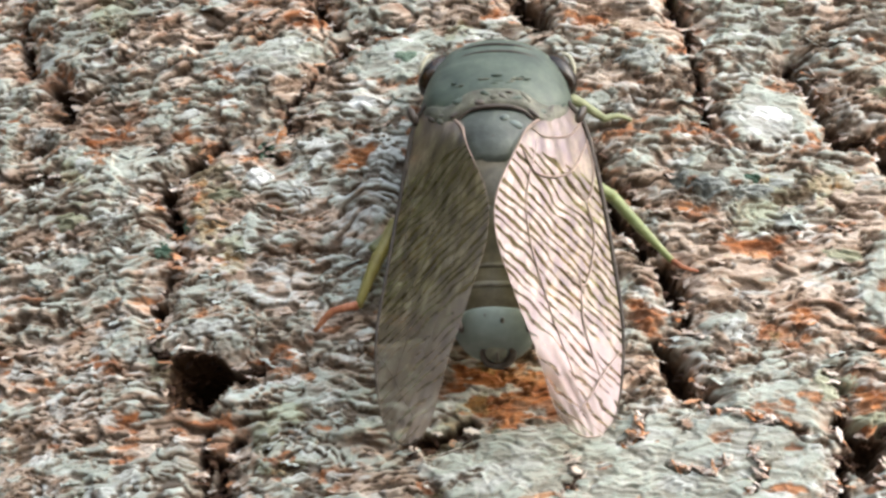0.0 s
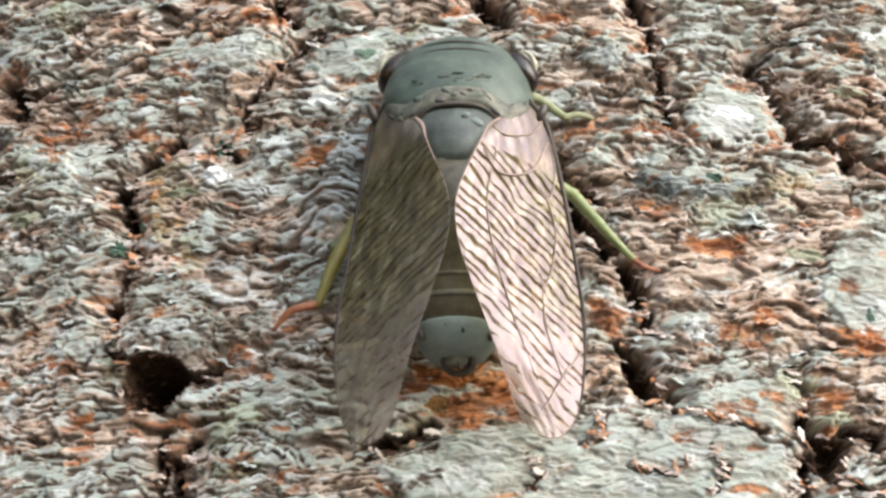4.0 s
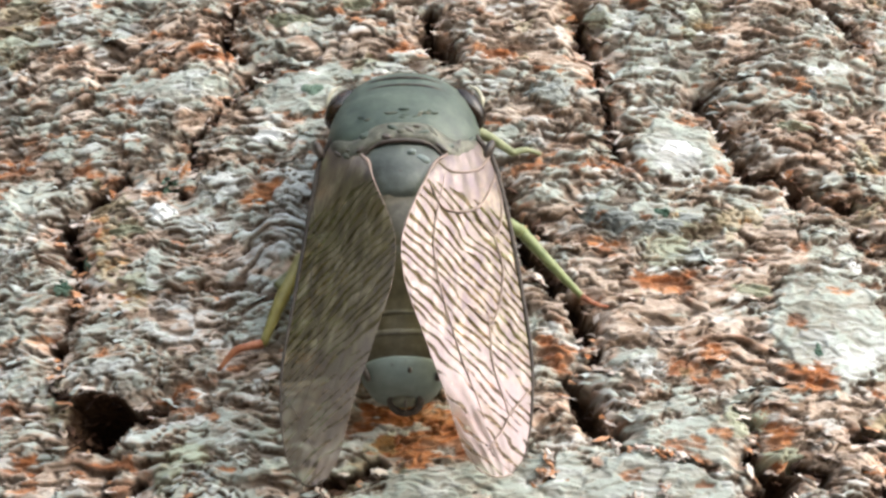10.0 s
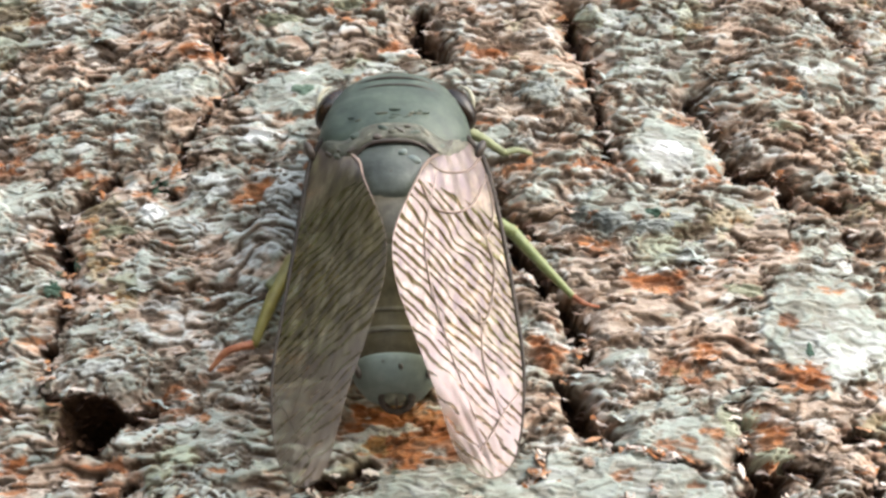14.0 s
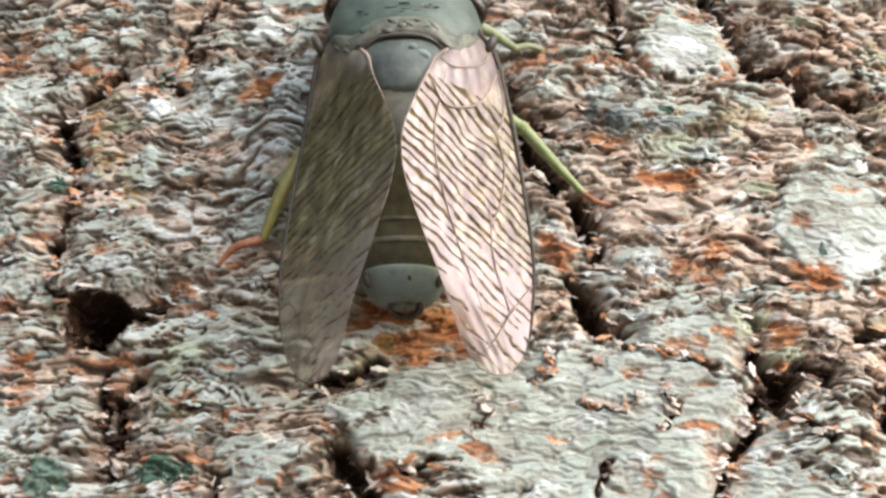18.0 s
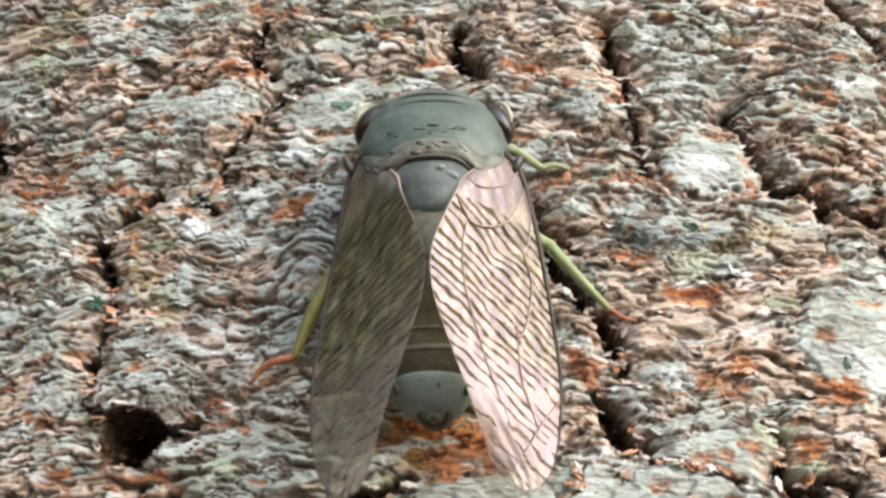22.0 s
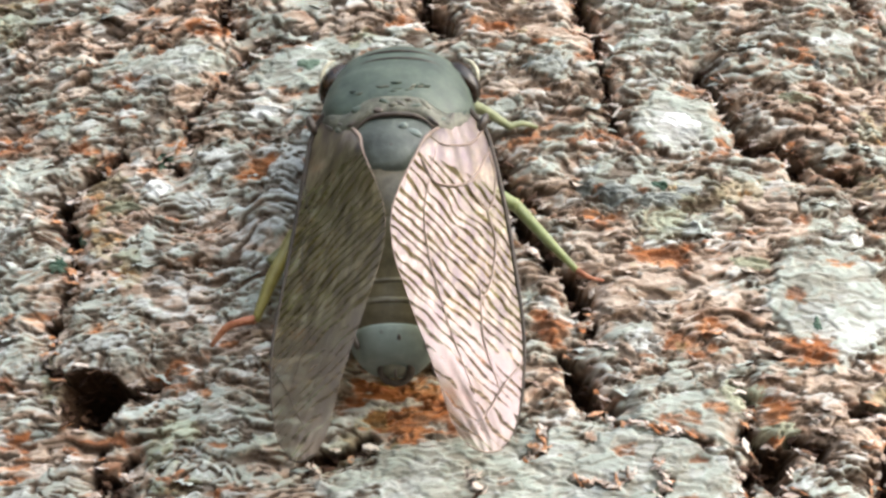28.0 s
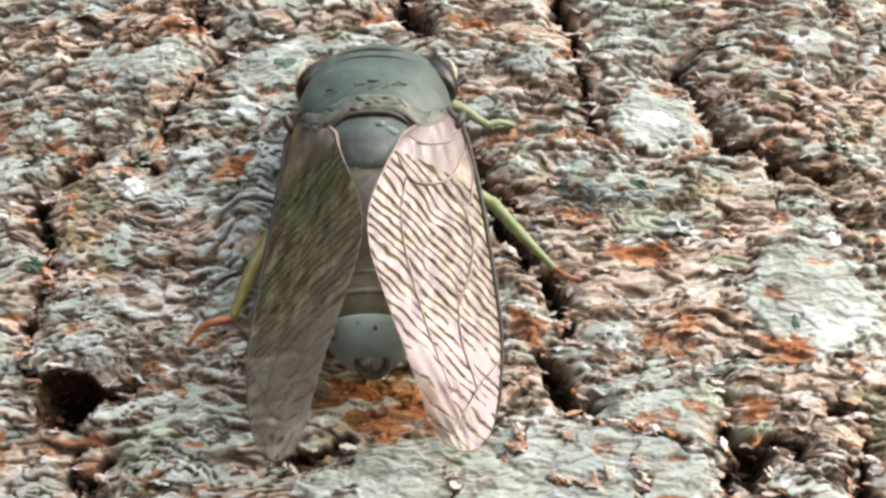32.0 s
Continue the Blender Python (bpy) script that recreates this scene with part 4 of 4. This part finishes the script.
def build_wing(cicada, side, label):
    ns, nw = 60, 26
    bm = bmesh.new()
    uv = bm.loops.layers.uv.new("UVMap")
    grid = []
    for a in range(ns + 1):
        row = []
        for b in range(nw + 1):
            s, w = a / ns, b / nw
            p = wing_point(s, w, side)
            p[1] -= 0.06 * math.sin(2 * math.pi * (7 * s - 5 * w)) * math.sin(math.pi * w)
            row.append((bm.verts.new(p * MM), s, w))
        grid.append(row)
    for a in range(ns):
        for b in range(nw):
            quad = [grid[a][b], grid[a + 1][b], grid[a + 1][b + 1], grid[a][b + 1]]
            f = bm.faces.new([q[0] for q in quad])
            for loop, q in zip(f.loops, quad):
                loop[uv].uv = (abs(q[0].co.x) / MM + (0.25 * q[0].co.z / MM if side < 0 else 0.0), q[0].co.z / MM)
    wing = part("forewing", bm, MEMBRANE, cicada, label)

    def vein(name, places, r, mat=VEIN):
        run = [wing_point(min(max(s, 0), 1), w, side) + (0, -0.12, 0) for s, w in places]
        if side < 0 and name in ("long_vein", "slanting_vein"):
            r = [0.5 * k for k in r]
        # veins of the shaded wing take dark brown: shade put into their colour
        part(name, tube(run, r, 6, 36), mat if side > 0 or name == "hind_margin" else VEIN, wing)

    vein("leading_vein", [(k / 9, 1.0) for k in range(10)], [0.34, 0.28, 0.2, 0.08, 0.04], VEIN)
    vein("hind_margin", [(k / 9, 0.0) for k in range(10)], [0.22, 0.13, 0.05, 0.03, 0.03, 0.03] if side > 0 else [0.26, 0.2, 0.03, 0.012, 0.012, 0.012, 0.012, 0.012], VEIN_TAN)
    vein("wing_tip_margin", [(1.0, k / 4) for k in range(5)], [0.07, 0.09, 0.1], VEIN_TAN)
    if side > 0:
        vein("root_vein", [(0.11, 0.95), (0.165, 0.68), (0.18, 0.32), (0.14, 0.08)], [0.14, 0.1, 0.07], VEIN_TAN)
        vein("cross_vein", [(0.19, 0.93), (0.27, 0.66), (0.29, 0.34), (0.24, 0.08)], [0.15, 0.13, 0.09], VEIN_TAN)
    vein("long_vein", [(0.17, 0.96), (0.25, 0.95), (0.31, 0.82), (0.27, 0.6)], [0.1, 0.11, 0.07], VEIN_TAN)
    vein("long_vein", [(0.31, 0.82), (0.39, 0.85), (0.49, 0.69), (0.46, 0.5)], [0.1, 0.11, 0.07], VEIN_TAN)
    vein("long_vein", [(0.47, 0.67), (0.58, 0.62), (0.70, 0.74)], [0.08, 0.08, 0.07], VEIN_TAN)
    vein("slanting_vein", [(0.60, 0.98), (0.69, 0.77), (0.76, 0.62), (0.86, 0.42)], [0.09, 0.1, 0.07], VEIN_TAN)
    vein("long_vein", [(0.2, 0.22), (0.36, 0.27), (0.55, 0.3), (0.74, 0.42)], [0.06, 0.07, 0.05], VEIN_TAN)
    return wing


def build_leg(cicada, name, runs, label=""):
    leg = None
    for k, (part_name, pts, rad, mat) in enumerate(runs):
        ob = part(part_name if leg else name, tube(pts, rad, 10, 16), mat, leg or cicada, label if not leg else "")
        leg = leg or ob
    return leg


def build_cicada():
    cicada = tagged(new("cicada"), "grey-green cicada with folded clear wings clinging to the bark", "cicada")
    cicada.matrix_basis = pose(BODY_X * MM, 0, 0)
    part("head", loft([(22.9, 2.2, 5.2, 1.2), (22.2, 4.6, 5.2, 2.2), (20.8, 6.2, 5.2, 3.0), (18.6, 6.6, 5.2, 3.4), (17.0, 6.2, 5.2, 3.4)]), PRONOTUM, cicada)
    def lobed(bm):
        """Draws the hind edge of the shield down into two lobes beside the middle."""
        for v in bm.verts:
            x, z = v.co.x / MM, v.co.z / MM
            share = min(max((15.5 - z) / 5.0, 0.0), 1.0) if v.co.y < -6.2 * MM else 0.0
            v.co.z -= share * MM * (1.7 * math.exp(-((abs(x) - 5.0) / 1.6) ** 2) - 1.0 * math.exp(-((abs(x) - 8.3) / 1.3) ** 2))
        return bm

    part("pronotum", lobed(loft([(22.1, 2.4, 5.8, 2.0), (21.6, 4.0, 5.8, 2.9), (20.9, 5.1, 5.9, 3.5), (20.6, 5.4, 5.9, 3.6), (19.9, 6.15, 6.0, 4.1), (19.6, 6.25, 6.0, 4.1), (18.4, 7.0, 6.1, 4.7),
                                 (18.1, 7.05, 6.1, 4.7), (16.4, 7.7, 6.2, 5.4), (14.6, 8.1, 6.25, 5.95), (13.2, 8.25, 6.3, 6.25), (12.2, 8.25, 6.4, 6.45), (11.2, 8.05, 6.4, 6.5), (10.8, 7.6, 6.4, 6.3)], 64)), PRONOTUM, cicada, "smooth grey-green shield")

    def shield_arc(z, hw, mid, hh, a0, a1, sag):
        run = []
        for a in np.linspace(a0, a1, 11):
            c, q = math.cos(a), math.sin(a)
            run.append((math.copysign(abs(c) ** (2 / 2.2), c) * hw, -(mid + q ** (2 / 2.2) * hh), z - sag * c * c))
        return run

    part("furrow", tube(shield_arc(19.75, 6.22, 6.0, 4.13, 0.3, 2.84, 0.9), [0.06, 0.17, 0.06], 6, 30), DARK, cicada)
    part("furrow", tube(shield_arc(18.2, 7.02, 6.1, 4.72, 0.2, 2.5, 1.1), [0.06, 0.17, 0.05], 6, 30), DARK, cicada)
    rng = random.Random(7)
    for k in range(18):
        a = rng.uniform(0.98, 2.12)
        z = 12.7 + rng.uniform(-0.6, 1.0)
        run = shield_arc(z, 7.8, 6.3, 6.45 - 0.17 * (z - 12.6), a, a + rng.uniform(0.03, 0.13), rng.uniform(-6, 6))
        part("wrinkle", tube([run[0], run[5], run[10]], [0.05, rng.uniform(0.1, 0.2), 0.05], 6, 10), (COLLAR, PRONOTUM, PRONOTUM)[k % 3], cicada)
    part("collar", lobed(loft([(11.4, 8.05, 6.4, 6.52), (10.9, 8.25, 6.4, 6.65), (9.9, 8.1, 6.4, 6.75), (9.3, 7.6, 6.4, 6.6), (9.0, 6.8, 6.4, 6.0)], 64)), COLLAR, cicada, "mottled brown and grey rim of the shield")
    part("collar_edge", lobed(tube([(7.5 * math.cos(a), -(6.4 + 6.6 * math.sin(a)), 9.0) for a in np.linspace(0.75, math.pi - 0.75, 17)], [0.14, 0.3, 0.14], 6, 60)), DARK, cicada)
    rng = random.Random(4)
    for k, a in enumerate(np.linspace(0.5, math.pi - 0.5, 22)):
        a += rng.uniform(-0.05, 0.05)
        part("collar_bump", lobed(ball(7.9 * math.cos(a), 6.4 + 6.66 * math.sin(a), 10.2 + rng.uniform(-0.7, 0.9), rng.uniform(0.4, 1.1), 0.24, rng.uniform(0.16, 0.4), rng.uniform(-0.6, 0.6), 12)), (COLLAR, PRONOTUM, DARK, BAND, COLLAR, PRONOTUM, DARK)[k % 7], cicada)
    part("mesonotum", loft([(9.6, 6.4, 6.2, 6.0), (8.4, 6.6, 6.2, 6.7), (6.2, 6.5, 6.2, 7.2), (4.4, 5.9, 6.2, 7.2), (3.0, 4.8, 6.2, 6.9), (2.0, 3.0, 6.2, 6.4)]), MESO, cicada, "slate grey domed back plate")
    # highlights of the back plate, built as flush pale lumps
    part("painted_glint", ball(2.0, 12.9, 6.6, 0.85, 0.4, 0.5, 0.5, 14), PRUINOSE, cicada)
    part("painted_glint", ball(0.9, 13.1, 7.4, 0.5, 0.35, 0.35, -0.4, 14), PRUINOSE, cicada)
    part("dark_mark", ball(-0.2, 13.0, 4.9, 0.55, 0.4, 0.4, 0.0, 14), DARK, cicada)
    part("hind_back", loft([(4.0, 5.6, 6.2, 6.4), (0.0, 5.2, 6.2, 6.5), (-2.5, 4.2, 6.3, 6.0), (-4.0, 2.6, 6.5, 5.0)]), ABDOMEN, cicada, "brown-grey back between the wings")
    part("belly", loft([(18, 5.2, 4.2, 2.6), (10, 6.2, 4.0, 3.0), (0, 6.0, 4.0, 3.0), (-4, 5.0, 4.4, 3.0)]), DARK, cicada)
    for side in (-1, 1):
        eye = part("eye", ball(side * 6.7, 5.6, 18.9, 1.7, 2.3, 2.8, -side * 0.62), EYE, cicada, "glossy dark brown eye")
        part("eye_rim", tube([(side * 7.0, -7.3, 20.9), (side * 7.9, -7.2, 20.3), (side * 8.4, -6.8, 19.3), (side * 8.5, -6.2, 18.0)], [0.1, 0.26, 0.28, 0.1]), EYE_RIM, eye)
        part("wing_hinge", ball(side * 9.0, 8.5, 11.2, 0.5, 0.8, 1.2, side * 0.4, 14), DARK, cicada)
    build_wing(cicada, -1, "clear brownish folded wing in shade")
    build_wing(cicada, 1, "clear folded wing mirroring pale sky")
    # legs that show beside the body: x from the body's line
    build_leg(cicada, "middle_leg", [("femur", [(6.5, -3.4, 6.5), (9.5, -4.2, 5.4), (12.5, -3.6, 3.8)], [0.8, 0.85, 0.7], LEG_GREEN),
                                     ("tibia", [(12.0, -3.6, 4.4), (15.4, -2.6, 0.4), (18.5, -1.2, -2.7)], [0.68, 0.56, 0.34], LEG_GREEN),
                                     ("foot", [(18.3, -1.2, -2.5), (19.6, -1.4, -3.6), (21.2, -0.3, -3.4)], [0.34, 0.26, 0.16], LEG_RUST)], "light green leg with a rusty foot")
    build_leg(cicada, "front_leg", [("femur", [(6.0, -4.2, 17.4), (8.8, -3.4, 17.0), (12.0, -1.6, 15.8)], [0.8, 0.62, 0.42], LEG_PALE),
                                    ("tibia", [(11.8, -1.6, 15.9), (13.4, -1.2, 16.6), (15.0, -0.4, 16.6)], [0.42, 0.34, 0.22], LEG_PALE)], "pale green leg")
    build_leg(cicada, "middle_leg", [("femur", [(-6.5, -3.0, 3.0), (-10.5, -3.4, 0.0), (-13.2, -3.2, -2.6)], [0.7, 0.7, 0.65], LEG_SHADED),
                                     ("tibia", [(-10.6, -3.8, 0.8), (-12.7, -3.0, -3.8), (-14.5, -1.6, -8.5)], [0.8, 0.75, 0.42], LEG_YELLOW),
                                     ("foot", [(-14.6, -1.6, -8.3), (-15.9, -2.1, -8.9), (-17.4, -1.7, -9.3), (-19.0, -0.6, -10.8)], [0.5, 0.42, 0.4, 0.2], LEG_RUST)], "yellow-green leg with a rusty foot")
    # abdomen, hinged under the back plate; its places count from the hinge
    abdomen = part("abdomen", loft([(1.5, 5.0, 0.6, 4.4), (-1.0, 5.6, 0.6, 4.9), (-3.6, 5.7, 0.5, 4.9), (-3.9, 5.5, 0.5, 4.7), (-6.4, 5.5, 0.3, 4.7), (-6.7, 5.3, 0.3, 4.5),
                                     (-9.0, 5.0, 0.1, 4.2), (-9.3, 4.8, 0.1, 4.0), (-11.3, 4.6, 0.05, 3.75), (-11.6, 4.45, 0.0, 3.55), (-13.6, 4.15, 0.0, 3.3)]), ABDOMEN, cicada, "brown-grey banded abdomen")
    abdomen.location = (0, -6.5 * MM, -1.0 * MM)
    for z, hw, mid, hh in ((-9.15, 5.02, 0.1, 4.25), (-11.2, 4.75, 0.05, 3.95)):
        part("segment_band", loft([(z + 0.4, hw - 0.05, mid, hh - 0.1), (z, hw, mid, hh), (z - 0.2, hw - 0.12, mid, hh - 0.12)], 40), BAND, abdomen, "thin pale band")
    part("end_segment", loft([(-13.6, 4.25, 0.0, 3.4), (-13.9, 4.25, -0.1, 3.55), (-14.4, 4.05, -0.3, 3.4), (-15.2, 3.5, -0.5, 3.0), (-15.8, 2.9, -0.8, 2.4), (-16.1, 2.1, -0.9, 1.7)]), PRUINOSE, abdomen, "waxy pale blue-green segment")
    ring = [(0.2 + 1.5 * math.cos(a), 1.0 - 1.35 * math.sin(a), -16.1 + 0.75 * math.sin(a)) for a in np.linspace(0, 2 * math.pi, 13)]
    part("tail_ring", tube(ring, [0.4, 0.34, 0.4], 8, 40), DARK, abdomen, "dark brown ring at the tail")
    part("tail_tip", loft([(-15.4, 1.4, -1.0, 1.1), (-16.3, 1.15, -1.05, 0.95), (-16.7, 0.6, -1.1, 0.5)], 14), COLLAR, abdomen)
    part("tail_slit", tube([(0.2, 0.2, -16.55), (0.2, 1.1, -16.8), (0.2, 2.0, -16.7)], [0.1, 0.16, 0.1], 6, 10), DARK, abdomen)
    part("spot", ball(0.7, 2.7, -14.8, 0.2, 0.5, 0.25, 0, 12), DARK, abdomen)
    part("spot", ball(-1.0, 2.8, -14.3, 0.12, 0.4, 0.2, 0, 12), DARK, abdomen)
    for side in (-1, 1):
        part("spiracle", ball(side * 3.55, 1.4, -14.4, 0.4, 0.6, 0.95, side * 0.3, 12), DARK, abdomen)
    return cicada, abdomen


# abdomen's swing while it sings: seconds and degrees, plus lifting the tail off the bark
SWING = {
    0.0: -3.9, 0.5: 0.6, 1.0: -6.1, 1.5: 2.4, 2.0: -1.1, 2.5: 1.2, 3.0: 3.5, 3.5: 2.9,
    5.5: -6.7, 6.0: 2.3, 6.5: 0.6, 7.0: 0.1, 7.5: 4.6, 8.0: -2.2, 8.5: 4.0, 9.0: -4.4,
    9.5: 1.8, 10.0: 1.2, 10.5: 2.9, 11.0: 5.2, 11.5: 0.1, 12.0: 4.0, 12.5: -9.0, 13.0: 4.6,
    13.5: -1.6, 15.5: 4.0, 16.0: 0.7, 16.5: 5.1, 17.0: -5.6, 17.5: 4.0, 18.0: 6.3, 18.5: 1.8,
    19.0: 2.3, 19.5: -5.0, 20.0: 1.2, 20.5: 1.2, 21.0: 1.7, 21.5: 1.8, 22.0: 1.8, 22.5: 2.9,
    23.0: -7.3, 23.5: 3.5, 24.0: -1.7, 24.5: 1.7, 25.0: 4.1, 25.5: 1.8, 27.5: -7.3, 28.0: -2.2,
    28.5: -5.6, 29.0: -0.5, 29.5: 1.2, 30.0: -2.8, 30.5: 0.1, 31.0: -9.0, 31.5: 0.1, 32.0: -5.6
}


def motions():
    rows = [(t, pose(0, -6.5 * MM, (-1.0 + 0.05 * (4 - a)) * MM, a)) for t, a in sorted(SWING.items())]
    walk(abdomen, rows)


build_ground()
build_backdrop()
trunk = build_trunk()
build_flakes(trunk)
build_shreds(trunk)
crust("dark_lichen", trunk, -39.7, -31.8, 2.7, 2.6, FLAKE_MOSS, "dark green lichen tuft", 1)
crust("dark_lichen", trunk, -28.0, -31.9, 3.4, 1.7, FLAKE_MOSS, "dark grey-green lichen", 2)
crust("dark_lichen", trunk, 38.7, -7.4, 0.5, 1.0, FLAKE_MOSS, "small teal lichen speck", 3)
crust("dark_lichen", trunk, -15.4, 26.8, 1.6, 0.9, FLAKE_MOSS, "dark green lichen tuft", 4)
crust("dark_lichen", trunk, -31.4, 14.8, 1.2, 1.2, FLAKE_MOSS, "dark green lichen speck", 5)
crust("dark_lichen", trunk, 23.4, 9.1, 1.1, 0.7, FLAKE_MOSS, "dark green lichen speck", 6)
crust("grey_lichen", trunk, 18.7, 7.9, 2.4, 1.5, FLAKE_SLATE, "slate grey lichen crust", 7)
crust("grey_lichen", trunk, 24.0, 7.4, 2.1, 1.0, FLAKE_SLATE, "slate grey lichen crust", 8)
crust("grey_lichen", trunk, 15.4, 8.9, 1.3, 1.0, FLAKE_SLATE, "slate grey lichen crust", 9)
crust("olive_lichen", trunk, 32.8, 0.0, 2.7, 0.9, FLAKE_OLIVE, "yellow-green lichen streak", 10)
crust("olive_lichen", trunk, -53.9, 7.4, 2.1, 1.3, FLAKE_OLIVE, "yellow-green lichen patch", 11)
crust("olive_lichen", trunk, 29.9, -15.9, 2.6, 1.9, FLAKE_OLIVE, "olive lichen crust beside a crack", 12)
crust("olive_lichen", trunk, 33.8, -19.5, 2.4, 1.0, FLAKE_OLIVE, "olive brown crust beside a crack", 13)
crust("olive_lichen", trunk, -35.3, 8.8, 2.4, 0.9, FLAKE_OLIVE, "olive lichen streak", 14)
crust("grey_lichen", trunk, 43.2, 27.8, 0.6, 1.2, FLAKE_SLATE, "small dark lichen speck", 15)
crust("olive_lichen", trunk, 40.1, 23.0, 2.4, 0.6, FLAKE_OLIVE, "olive lichen streak", 17)
crust("grey_lichen", trunk, 11.8, 25.8, 3.0, 1.8, FLAKE_SLATE, "slate grey lichen crust", 18)
crust("olive_lichen", trunk, -18.5, 38.0, 3.7, 1.0, FLAKE_OLIVE, "olive lichen streak", 19)
crust("olive_lichen", trunk, -10.5, 40.2, 2.4, 1.2, FLAKE_OLIVE, "olive lichen streak", 20)
crust("white_lichen", trunk, -31.7, 11.0, 1.7, 1.3, FLAKE_WHITE, "smooth white lichen chip", 21)
for x, z, w, t, seed in ((-20.4, 20.6, 2.6, 1.0, 34), (26.4, 18.6, 2.6, 1.3, 35), (45.0, 4.6, 1.2, 0.8, 36)):
    crust("white_lichen", trunk, x, z, w, t, FLAKE_WHITE, "white lichen crust", seed)
crust("dark_lichen", trunk, -41.0, 5.3, 1.5, 1.7, FLAKE_MOSS, "dark green lichen tuft", 22)
crust("dark_lichen", trunk, -42.0, 1.9, 1.1, 1.3, FLAKE_MOSS, "dark green lichen speck", 23)
crust("grey_lichen", trunk, 17.8, 7.9, 1.6, 1.0, FLAKE_SLATE, "slate grey lichen crust", 24)
crust("grey_lichen", trunk, 21.8, 7.3, 1.9, 0.9, FLAKE_SLATE, "slate grey lichen crust", 25)
crust("grey_lichen", trunk, 26.3, 8.7, 1.5, 0.8, FLAKE_SLATE, "slate grey lichen crust", 26)
cicada, abdomen = build_cicada()
motions()
